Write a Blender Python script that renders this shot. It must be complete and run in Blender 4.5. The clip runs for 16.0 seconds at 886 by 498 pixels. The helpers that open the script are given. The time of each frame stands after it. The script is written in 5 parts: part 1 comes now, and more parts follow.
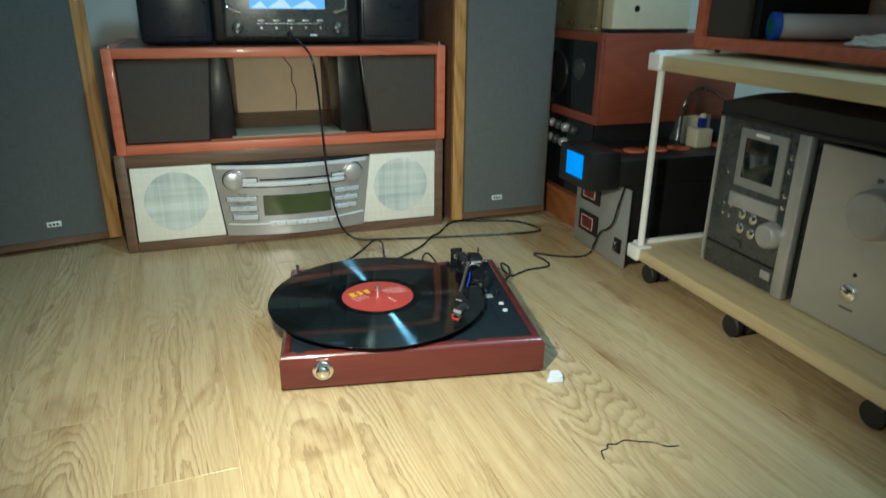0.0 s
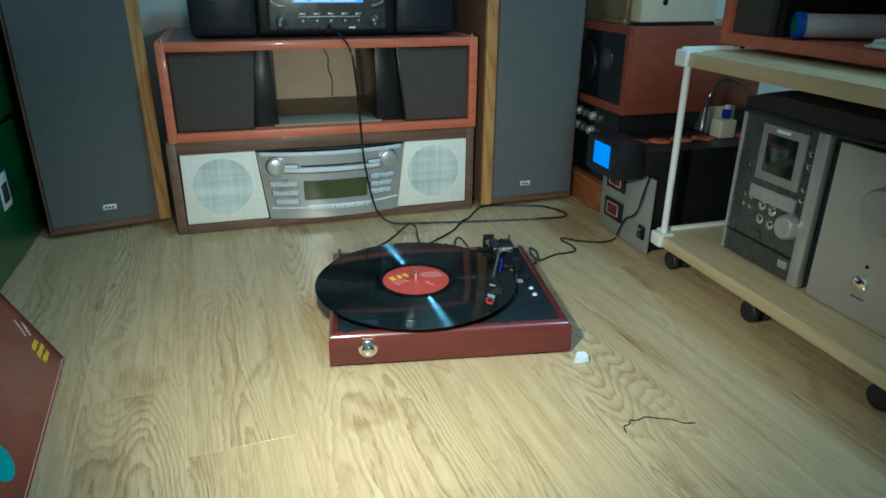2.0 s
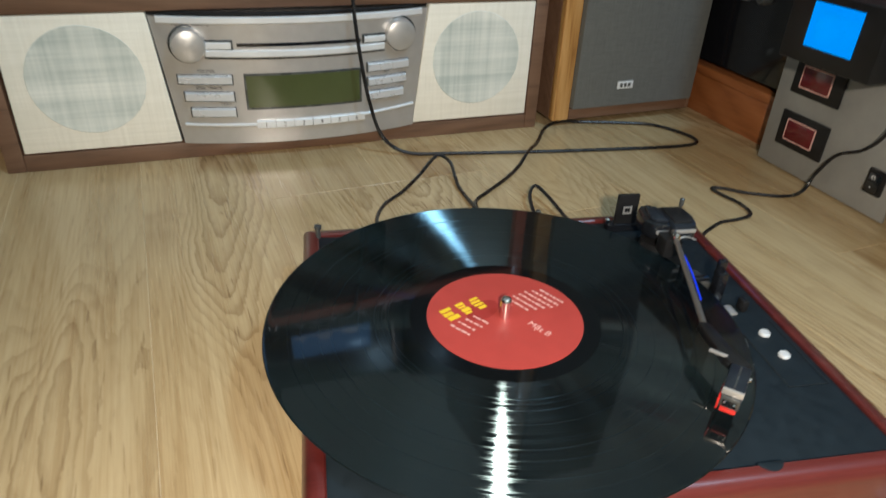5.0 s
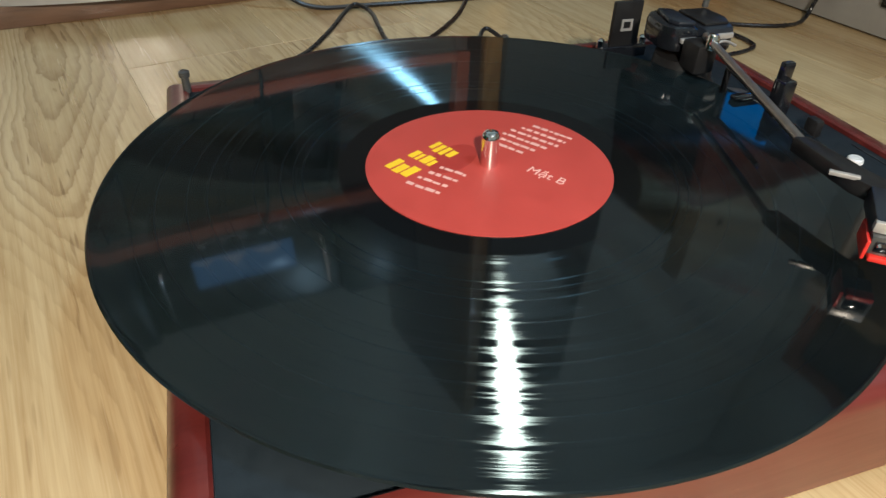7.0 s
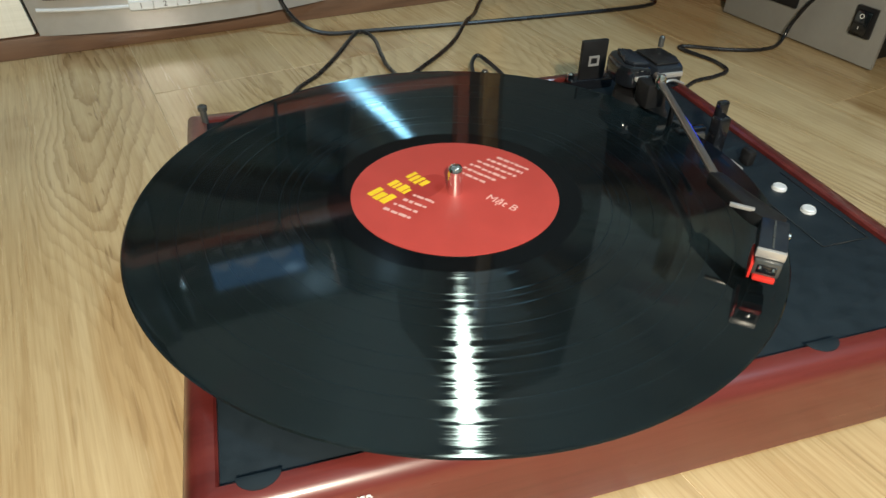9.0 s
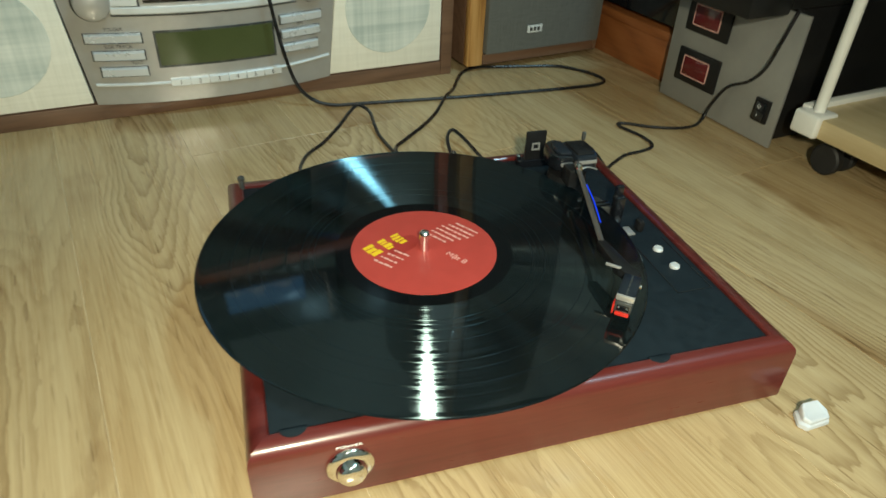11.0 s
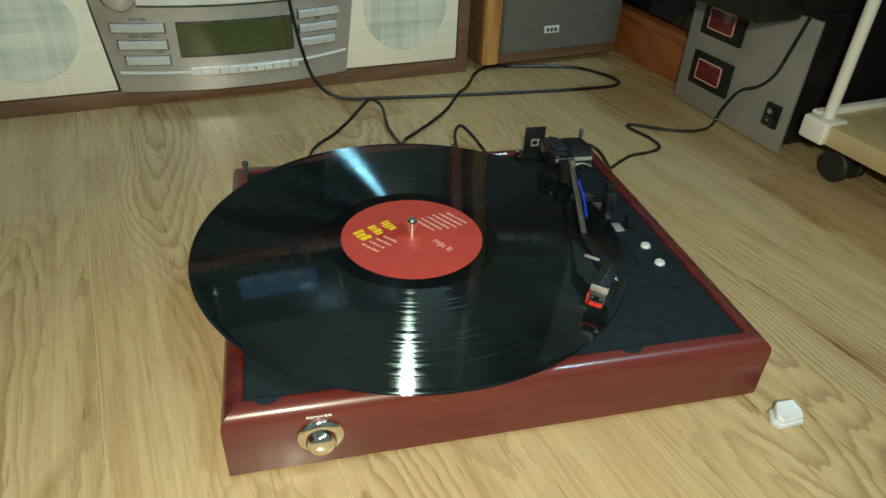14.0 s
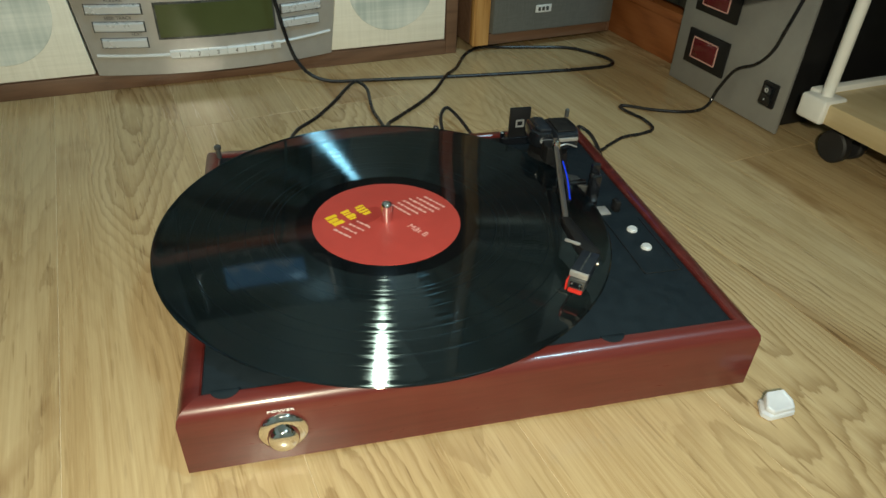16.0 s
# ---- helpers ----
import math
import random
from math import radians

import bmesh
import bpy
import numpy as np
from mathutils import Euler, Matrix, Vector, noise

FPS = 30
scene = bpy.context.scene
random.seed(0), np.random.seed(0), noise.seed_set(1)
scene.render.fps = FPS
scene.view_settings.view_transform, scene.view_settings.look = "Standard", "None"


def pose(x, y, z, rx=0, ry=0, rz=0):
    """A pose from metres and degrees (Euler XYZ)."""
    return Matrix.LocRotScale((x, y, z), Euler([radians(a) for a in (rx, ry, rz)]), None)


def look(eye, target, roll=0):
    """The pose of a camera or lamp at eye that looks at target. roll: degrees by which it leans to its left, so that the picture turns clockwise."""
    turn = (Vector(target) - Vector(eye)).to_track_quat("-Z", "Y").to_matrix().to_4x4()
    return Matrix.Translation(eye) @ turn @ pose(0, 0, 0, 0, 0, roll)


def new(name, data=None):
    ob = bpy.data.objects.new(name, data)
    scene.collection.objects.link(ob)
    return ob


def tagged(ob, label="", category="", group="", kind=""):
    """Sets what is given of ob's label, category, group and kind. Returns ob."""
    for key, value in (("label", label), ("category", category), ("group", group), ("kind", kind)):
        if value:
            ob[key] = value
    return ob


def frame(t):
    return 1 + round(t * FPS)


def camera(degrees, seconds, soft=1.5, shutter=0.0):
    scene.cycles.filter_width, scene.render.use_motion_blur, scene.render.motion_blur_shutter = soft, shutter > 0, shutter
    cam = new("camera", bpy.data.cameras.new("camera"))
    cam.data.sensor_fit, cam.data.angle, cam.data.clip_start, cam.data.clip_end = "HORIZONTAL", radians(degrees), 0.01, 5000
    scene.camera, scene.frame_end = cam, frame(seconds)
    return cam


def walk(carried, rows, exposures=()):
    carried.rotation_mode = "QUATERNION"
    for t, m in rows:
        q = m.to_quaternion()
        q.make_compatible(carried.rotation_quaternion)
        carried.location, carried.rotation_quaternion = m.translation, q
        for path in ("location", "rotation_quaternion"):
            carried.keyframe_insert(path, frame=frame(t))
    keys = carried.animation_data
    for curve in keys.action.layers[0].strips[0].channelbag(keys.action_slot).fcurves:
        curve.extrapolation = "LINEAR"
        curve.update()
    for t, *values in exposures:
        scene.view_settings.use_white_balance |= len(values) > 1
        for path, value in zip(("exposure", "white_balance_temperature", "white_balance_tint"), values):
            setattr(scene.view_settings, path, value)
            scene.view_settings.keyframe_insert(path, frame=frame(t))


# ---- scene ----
cam = camera(67.0, 16.0, 1.5, 0.5)
PATH = [
    (0, (-0.202, -0.701, 0.452), (0.395, 1.075, -0.249), 0.6),
    (0.5, (-0.199, -0.68, 0.443), (0.394, 1.065, -0.335), -0.4),
    (1, (-0.211, -0.696, 0.455), (0.372, 1.061, -0.302), -0.2),
    (1.5, (-0.223, -0.712, 0.469), (0.353, 1.063, -0.251), 0.3),
    (2, (-0.24, -0.746, 0.493), (0.292, 1.02, -0.279), 0.5),
    (2.5, (-0.232, -0.67, 0.483), (0.288, 1.07, -0.356), 1.9),
    (3, (-0.211, -0.465, 0.435), (0.454, 1.2, -0.451), 5.4),
    (3.2, (-0.213, -0.417, 0.442), (0.428, 1.221, -0.508), 6.2),
    (5.5, (-0.166, -0.133, 0.261), (0.462, 1.436, -0.81), 1.2),
    (6, (-0.165, -0.101, 0.214), (0.58, 1.37, -0.918), 1.8),
    (6.5, (-0.146, -0.06, 0.195), (0.611, 1.356, -0.996), 1.9),
    (7, (-0.143, -0.06, 0.196), (0.611, 1.346, -1.01), 1.6),
    (7.5, (-0.141, -0.075, 0.206), (0.584, 1.363, -0.981), 1.0),
    (8, (-0.141, -0.092, 0.217), (0.581, 1.354, -0.962), 1.2),
    (10.3, (-0.139, -0.118, 0.285), (0.534, 1.289, -0.967), -0.0),
    (10.5, (-0.146, -0.138, 0.299), (0.547, 1.287, -0.922), 0.2),
    (11, (-0.176, -0.201, 0.322), (0.575, 1.263, -0.815), 2.6),
    (11.5, (-0.207, -0.212, 0.336), (0.553, 1.281, -0.756), 3.2),
    (12, (-0.188, -0.166, 0.306), (0.613, 1.284, -0.814), 2.8),
    (12.5, (-0.176, -0.197, 0.312), (0.63, 1.235, -0.829), 2.5),
    (13, (-0.181, -0.257, 0.338), (0.549, 1.239, -0.769), 2.1),
    (13.5, (-0.163, -0.236, 0.32), (0.521, 1.255, -0.823), 1.8),
    (14, (-0.154, -0.229, 0.322), (0.511, 1.278, -0.812), 2.9),
    (14.5, (-0.148, -0.213, 0.322), (0.511, 1.277, -0.838), 3.9),
    (15, (-0.129, -0.202, 0.307), (0.487, 1.281, -0.885), 2.1),
    (15.5, (-0.126, -0.21, 0.308), (0.503, 1.273, -0.878), 2.2),
    (16, (-0.13, -0.222, 0.31), (0.516, 1.27, -0.855), 2.3),
]
walk(cam, [(t, look(eye, target, roll)) for t, eye, target, roll in PATH],
     [(0, -0.08, 4950, -3), (1.2, -0.28, 4580, -4), (2.5, -0.26, 4420, -7), (3.2, -0.28, 4680, 3), (5.5, 0.0, 5450, 13), (8, 0.03, 5450, 13), (10.5, -0.1, 5500, -4), (13, -0.48, 5450, -7), (16, -0.42, 5550, -2)])

# ---- light ----
scene.view_settings.exposure = 0.0
world = bpy.data.worlds.new("world")
scene.world = world
world.use_nodes = True
world.node_tree.nodes["Background"].inputs[0].default_value = (0.6, 0.65, 0.7, 1)
world.node_tree.nodes["Background"].inputs[1].default_value = 0.05


def area_lamp(name, eye, target, sx, sy, watts, color):
    d = bpy.data.lights.new(name, "AREA")
    d.shape, d.size, d.size_y, d.energy, d.color = "RECTANGLE", sx, sy, watts, color
    ob = new(name, d)
    ob.matrix_basis = look(eye, target)
    return ob


# the bulb on the ceiling, an added broad fill, and the torch held beside the camera
area_lamp("ceiling_lamp_light", (0.875, -1.04, 2.53), (0, 0.1, 0), 0.26, 0.26, 25.5, (0.67, 0.93, 1.0))
# added fill at the far end of the room, no lamp known there
area_lamp("fill_light", (0.10, -1.8, 2.53), (0.10, -1.8, 0), 1.4, 0.9, 7.5, (1.0, 0.91, 0.77))
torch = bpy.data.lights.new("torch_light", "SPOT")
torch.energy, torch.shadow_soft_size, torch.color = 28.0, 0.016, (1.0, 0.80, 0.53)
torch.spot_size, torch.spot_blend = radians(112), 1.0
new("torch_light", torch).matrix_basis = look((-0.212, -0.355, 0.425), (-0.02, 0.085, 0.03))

# ---- materials ----
GROOVE = 1.0  # slope of the record's groove walls


def nodes_of(name):
    m = bpy.data.materials.new(name)
    m.use_nodes = True
    nt = m.node_tree
    return m, nt, nt.nodes["Principled BSDF"]


def link(nt, a, b):
    nt.links.new(a, b)


def add(nt, kind, **values):
    n = nt.nodes.new(kind)
    for k, v in values.items():
        n.inputs[k].default_value = v
    return n


def coords(nt, scale=(1, 1, 1), random_shift=0.0):
    tc = nt.nodes.new("ShaderNodeTexCoord")
    mp = add(nt, "ShaderNodeMapping", Scale=scale)
    link(nt, tc.outputs["Object"], mp.inputs["Vector"])
    if random_shift:
        info = nt.nodes.new("ShaderNodeObjectInfo")
        mul = add(nt, "ShaderNodeVectorMath", Vector=(0, 0, 0))
        mul.operation = "SCALE"
        comb = nt.nodes.new("ShaderNodeCombineXYZ")
        for i in range(3):
            link(nt, info.outputs["Random"], comb.inputs[i])
        mul.inputs["Scale"].default_value = random_shift
        link(nt, comb.outputs[0], mul.inputs[0])
        link(nt, mul.outputs[0], mp.inputs["Location"])
    return mp.outputs["Vector"]


def ramp(nt, fac, stops):
    r = nt.nodes.new("ShaderNodeValToRGB")
    e = r.color_ramp.elements
    while len(e) < len(stops):
        e.new(0.5)
    for el, (p, c) in zip(e, stops):
        el.position, el.color = p, (*c, 1)
    link(nt, fac, r.inputs[0])
    return r.outputs["Color"]


def bump(nt, bsdf, height, strength, distance):
    b = add(nt, "ShaderNodeBump", Strength=strength, Distance=distance)
    link(nt, height, b.inputs["Height"])
    link(nt, b.outputs[0], bsdf.inputs["Normal"])


def plain(name, color, rough=0.5, metal=0.0, vary=0.12, scale=40.0, relief=0.0, coat=0.0, fine=600.0):
    """A paint, plastic or metal with faint stains, uneven gloss and fine relief."""
    m, nt, b = nodes_of(name)
    v = coords(nt)
    n = add(nt, "ShaderNodeTexNoise", Scale=scale, Detail=6.0, Roughness=0.65)
    link(nt, v, n.inputs["Vector"])
    lo = tuple(c * (1 - vary) for c in color)
    hi = tuple(min(1, c * (1 + vary)) for c in color)
    link(nt, ramp(nt, n.outputs["Fac"], [(0.3, lo), (0.7, hi)]), b.inputs["Base Color"])
    rr = ramp(nt, n.outputs["Fac"], [(0.25, (rough * 0.8,) * 3), (0.75, (min(1, rough * 1.2),) * 3)])
    link(nt, rr, b.inputs["Roughness"])
    b.inputs["Metallic"].default_value = metal
    b.inputs["Coat Weight"].default_value = coat
    b.inputs["Coat Roughness"].default_value = 0.12
    if relief:
        f = add(nt, "ShaderNodeTexNoise", Scale=fine, Detail=3.0)
        link(nt, v, f.inputs["Vector"])
        bump(nt, b, f.outputs["Fac"], 0.5, relief)
    return m


def wood(name, dark, mid, light, axis="y", rough=0.35, coat=0.2, grain=60.0, shift=0.0, rings=9.0, relief=0.0002):
    """Long grain along one axis: fibres, cathedral figure and slow tone changes."""
    m, nt, b = nodes_of(name)
    k = {"x": 0, "y": 1, "z": 2}[axis]
    sc = [1.0, 1.0, 1.0]
    sc[k] = 0.07
    v = coords(nt, tuple(sc), shift)
    fib = add(nt, "ShaderNodeTexNoise", Scale=grain * 4, Detail=7.0, Roughness=0.7)
    link(nt, v, fib.inputs["Vector"])
    sc2 = [1.0, 1.0, 1.0]
    sc2[k] = 0.16
    v2 = coords(nt, tuple(sc2), shift)
    big = add(nt, "ShaderNodeTexNoise", Scale=rings, Detail=2.0, Roughness=0.45, Distortion=0.35)
    link(nt, v2, big.inputs["Vector"])
    mul = nt.nodes.new("ShaderNodeMath")
    mul.operation = "MULTIPLY"
    mul.inputs[1].default_value = 16.0
    link(nt, big.outputs["Fac"], mul.inputs[0])
    fr = nt.nodes.new("ShaderNodeMath")
    fr.operation = "PINGPONG"
    fr.inputs[1].default_value = 0.5
    link(nt, mul.outputs[0], fr.inputs[0])
    mix = nt.nodes.new("ShaderNodeMath")
    mix.operation = "MULTIPLY_ADD"
    mix.inputs[1].default_value = 0.55
    link(nt, fr.outputs[0], mix.inputs[0])
    half = nt.nodes.new("ShaderNodeMath")
    half.operation = "MULTIPLY"
    half.inputs[1].default_value = 0.75
    link(nt, fib.outputs["Fac"], half.inputs[0])
    link(nt, half.outputs[0], mix.inputs[2])
    link(nt, ramp(nt, mix.outputs[0], [(0.28, dark), (0.48, mid), (0.72, light)]), b.inputs["Base Color"])
    link(nt, ramp(nt, fib.outputs["Fac"], [(0.3, (rough * 1.25,) * 3), (0.7, (rough * 0.85,) * 3)]), b.inputs["Roughness"])
    b.inputs["Coat Weight"].default_value = coat
    b.inputs["Coat Roughness"].default_value = 0.1
    bump(nt, b, fib.outputs["Fac"], 0.35, relief)
    return m


def oak_boards():
    """Laminate oak: growth-ring contours along the board, fine pores, smoky stains, a tone of its own for each board."""
    m, nt, b = nodes_of("oak_laminate")

    def noise_at(stretch, scale, detail, distortion=0.0, rough=0.5):
        v = coords(nt, (1, stretch, 1), 9.0)
        n = add(nt, "ShaderNodeTexNoise", Scale=scale, Detail=detail, Distortion=distortion, Roughness=rough)
        link(nt, v, n.inputs["Vector"])
        return n.outputs["Fac"]

    def math_node(op, a, c):
        k = nt.nodes.new("ShaderNodeMath")
        k.operation = op
        for sock, val in zip(k.inputs, (a, c)):
            if isinstance(val, (int, float)):
                sock.default_value = val
            else:
                link(nt, val, sock)
        return k.outputs[0]

    def scaled(value, k, plus=0.0):
        return math_node("ADD", math_node("MULTIPLY", value, k), plus)

    def remap(value, lo, hi, out_lo, out_hi):
        r = nt.nodes.new("ShaderNodeMapRange")
        for key, val in (("From Min", lo), ("From Max", hi), ("To Min", out_lo), ("To Max", out_hi)):
            r.inputs[key].default_value = val
        link(nt, value, r.inputs["Value"])
        return r.outputs[0]

    def tint(base, fac, color):
        k = nt.nodes.new("ShaderNodeMix")
        k.data_type, k.blend_type = "RGBA", "MULTIPLY"
        link(nt, fac, k.inputs["Factor"])
        link(nt, base, k.inputs["A"])
        k.inputs["B"].default_value = (*color, 1)
        return k.outputs["Result"]

    # growth rings: contours of a slow field, frayed by a finer one, dark on one flank
    slow = noise_at(0.16, 8.0, 1.4, 0.45, 0.40)
    fray = noise_at(0.30, 75.0, 3.0, 0.5, 0.6)
    field = math_node("ADD", scaled(slow, 40.0), scaled(fray, 1.35))
    saw = math_node("FRACT", field, 0.0)
    line = ramp(nt, saw, [(0.0, (0.95,) * 3), (0.10, (0.85,) * 3), (0.36, (0.28,) * 3), (0.72, (0.0,) * 3), (0.93, (0.12,) * 3), (1.0, (0.95,) * 3)])
    pores = noise_at(0.022, 520.0, 3.0, 0.0, 0.7)
    streak = noise_at(0.035, 62.0, 5.0, 0.3, 0.65)
    broad = noise_at(0.16, 8.0, 3.0, 0.5, 0.5)
    stain = noise_at(0.36, 13.0, 3.0, 0.8, 0.6)
    dash = noise_at(0.07, 330.0, 1.0, 0.0, 0.5)
    # the figure shows in some parts of a board only
    shown = remap(broad, 0.40, 0.58, 0.08, 0.70)
    t = math_node("ADD", math_node("MULTIPLY", pores, 0.22), math_node("ADD", math_node("MULTIPLY", streak, 0.26), math_node("MULTIPLY", broad, 0.16)))
    col = ramp(nt, t, [(0.22, (0.37, 0.250, 0.115)), (0.32, (0.50, 0.375, 0.200)), (0.43, (0.59, 0.465, 0.272))])
    col = tint(col, math_node("MULTIPLY", line, shown), (0.51, 0.44, 0.36))
    dashes = math_node("MULTIPLY", remap(dash, 0.66, 0.72, 0.0, 0.62), remap(shown, 0.2, 0.8, 0.35, 1.0))
    col = tint(col, dashes, (0.34, 0.26, 0.20))
    col = tint(col, remap(stain, 0.57, 0.74, 0.0, 1.0), (0.64, 0.55, 0.46))
    info = nt.nodes.new("ShaderNodeObjectInfo")
    hsv = nt.nodes.new("ShaderNodeHueSaturation")
    mr = nt.nodes.new("ShaderNodeMapRange")
    mr.inputs["To Min"].default_value, mr.inputs["To Max"].default_value = 0.94, 1.06
    link(nt, info.outputs["Random"], mr.inputs["Value"])
    link(nt, mr.outputs[0], hsv.inputs["Value"])
    link(nt, col, hsv.inputs["Color"])
    link(nt, hsv.outputs[0], b.inputs["Base Color"])
    link(nt, ramp(nt, streak, [(0.3, (0.30,) * 3), (0.7, (0.20,) * 3)]), b.inputs["Roughness"])
    b.inputs["Specular IOR Level"].default_value = 0.45
    bump(nt, b, t, 0.3, 0.00010)
    return m


def cloth(name, a, c, scale, rough=0.9, relief=0.0004):
    """Woven cloth: crossing threads of two tones."""
    m, nt, b = nodes_of(name)
    v = coords(nt)
    w = []
    for d, ax in (((1, 1, 0.03), "X"), ((0.03, 1, 1), "Z")):
        mp = add(nt, "ShaderNodeMapping", Scale=d)
        link(nt, v, mp.inputs["Vector"])
        n = add(nt, "ShaderNodeTexNoise", Scale=scale, Detail=3.0, Roughness=0.7)
        link(nt, mp.outputs[0], n.inputs["Vector"])
        w.append(n.outputs["Fac"])
    s = nt.nodes.new("ShaderNodeMath")
    s.operation = "ADD"
    link(nt, w[0], s.inputs[0])
    link(nt, w[1], s.inputs[1])
    h = nt.nodes.new("ShaderNodeMath")
    h.operation = "MULTIPLY"
    h.inputs[1].default_value = 0.5
    link(nt, s.outputs[0], h.inputs[0])
    link(nt, ramp(nt, h.outputs[0], [(0.36, a), (0.64, c)]), b.inputs["Base Color"])
    b.inputs["Roughness"].default_value = rough
    b.inputs["Sheen Weight"].default_value = 0.1
    bump(nt, b, h.outputs[0], 0.6, relief)
    return m


def vinyl_material():
    """Black vinyl: glossy skin over groove walls that slope to and from the spindle, with bands between the tracks."""
    m, nt, b = nodes_of("black_vinyl")
    tc = nt.nodes.new("ShaderNodeTexCoord")
    flat = nt.nodes.new("ShaderNodeVectorMath")
    flat.operation = "MULTIPLY"
    flat.inputs[1].default_value = (1, 1, 0)
    link(nt, tc.outputs["Object"], flat.inputs[0])
    ln = nt.nodes.new("ShaderNodeVectorMath")
    ln.operation = "LENGTH"
    link(nt, flat.outputs[0], ln.inputs[0])
    radial = nt.nodes.new("ShaderNodeVectorMath")
    radial.operation = "NORMALIZE"
    link(nt, flat.outputs[0], radial.inputs[0])
    to_world = nt.nodes.new("ShaderNodeVectorTransform")
    to_world.vector_type, to_world.convert_from, to_world.convert_to = "VECTOR", "OBJECT", "WORLD"
    link(nt, radial.outputs[0], to_world.inputs[0])
    geo = nt.nodes.new("ShaderNodeNewGeometry")
    tan = nt.nodes.new("ShaderNodeTangent")
    tan.direction_type, tan.axis = "RADIAL", "Z"
    # how deep the grooves are cut: none on the run-out near the label, less between tracks
    n = nt.nodes.new("ShaderNodeTexNoise")
    n.noise_dimensions = "1D"
    n.inputs["Scale"].default_value = 330.0
    n.inputs["Detail"].default_value = 5.0
    n.inputs["Roughness"].default_value = 0.75
    link(nt, ln.outputs["Value"], n.inputs["W"])
    cut = ramp(nt, n.outputs["Fac"], [(0.30, (0.35,) * 3), (0.36, (0.92,) * 3), (0.66, (1.0,) * 3)])
    run = nt.nodes.new("ShaderNodeMapRange")
    run.inputs["From Min"].default_value, run.inputs["From Max"].default_value = 0.0600, 0.0615
    link(nt, ln.outputs["Value"], run.inputs["Value"])
    depth = nt.nodes.new("ShaderNodeMath")
    depth.operation = "MULTIPLY"
    link(nt, cut, depth.inputs[0])
    link(nt, run.outputs[0], depth.inputs[1])
    walls = []
    for slope in (GROOVE, -GROOVE):
        sc = nt.nodes.new("ShaderNodeVectorMath")
        sc.operation = "SCALE"
        sc.inputs["Scale"].default_value = slope
        link(nt, to_world.outputs[0], sc.inputs[0])
        ad = nt.nodes.new("ShaderNodeVectorMath")
        ad.operation = "ADD"
        link(nt, sc.outputs[0], ad.inputs[0])
        link(nt, geo.outputs["Normal"], ad.inputs[1])
        nm = nt.nodes.new("ShaderNodeVectorMath")
        nm.operation = "NORMALIZE"
        link(nt, ad.outputs[0], nm.inputs[0])
        g = nt.nodes.new("ShaderNodeBsdfAnisotropic")
        g.distribution = "BECKMANN"
        g.inputs["Color"].default_value = (0.045, 0.063, 0.070, 1)
        link(nt, ramp(nt, n.outputs["Fac"], [(0.36, (0.12,) * 3), (0.5, (0.18,) * 3), (0.64, (0.28,) * 3)]), g.inputs["Roughness"])
        g.inputs["Anisotropy"].default_value = 0.42
        g.inputs["Rotation"].default_value = 0.0
        link(nt, nm.outputs[0], g.inputs["Normal"])
        link(nt, tan.outputs[0], g.inputs["Tangent"])
        walls.append(g)
    both = nt.nodes.new("ShaderNodeMixShader")
    link(nt, walls[0].outputs[0], both.inputs[1])
    link(nt, walls[1].outputs[0], both.inputs[2])
    off = nt.nodes.new("ShaderNodeBsdfDiffuse")
    off.inputs["Color"].default_value = (0.002, 0.002, 0.002, 1)
    cutmix = nt.nodes.new("ShaderNodeMixShader")
    link(nt, depth.outputs[0], cutmix.inputs[0])
    link(nt, off.outputs[0], cutmix.inputs[1])
    link(nt, both.outputs[0], cutmix.inputs[2])
    b.inputs["Base Color"].default_value = (0.002, 0.003, 0.004, 1)
    b.inputs["Roughness"].default_value = 0.05
    b.inputs["Specular IOR Level"].default_value = 0.40
    addsh = nt.nodes.new("ShaderNodeAddShader")
    link(nt, b.outputs[0], addsh.inputs[0])
    link(nt, cutmix.outputs[0], addsh.inputs[1])
    link(nt, addsh.outputs[0], nt.nodes["Material Output"].inputs["Surface"])
    return m


def glow(name, color, strength):
    m, nt, b = nodes_of(name)
    b.inputs["Base Color"].default_value = (*[c * 0.2 for c in color], 1)
    b.inputs["Emission Color"].default_value = (*color, 1)
    b.inputs["Emission Strength"].default_value = strength
    b.inputs["Roughness"].default_value = 0.2
    return m


OAK = oak_boards()
JOINT = plain("board_joint", (0.66, 0.55, 0.37), 0.6)
MAHOGANY = wood("mahogany_veneer", (0.058, 0.008, 0.007), (0.090, 0.014, 0.012), (0.118, 0.022, 0.018), "x", 0.30, 0.45, 45.0, 0.0, 5.0, 0.00006)
CHERRY = wood("cherry_laminate", (0.48, 0.115, 0.052), (0.54, 0.145, 0.07), (0.585, 0.172, 0.086), "x", 0.4, 0.2, 50.0, 0.0, 8.0)
CHERRY_DARK = wood("red_brown_veneer", (0.180, 0.045, 0.022), (0.205, 0.052, 0.026), (0.226, 0.060, 0.030), "x", 0.4, 0.2, 50.0, 0.0, 7.0)
WALNUT = wood("walnut_veneer", (0.105, 0.058, 0.034), (0.145, 0.081, 0.049), (0.170, 0.097, 0.059), "x", 0.45, 0.15, 60.0, 0.0, 8.0)
GOLDEN = wood("golden_oak_trim", (0.28, 0.13, 0.03), (0.45, 0.24, 0.07), (0.55, 0.33, 0.12), "z", 0.4, 0.2, 60.0, 0.0, 8.0)
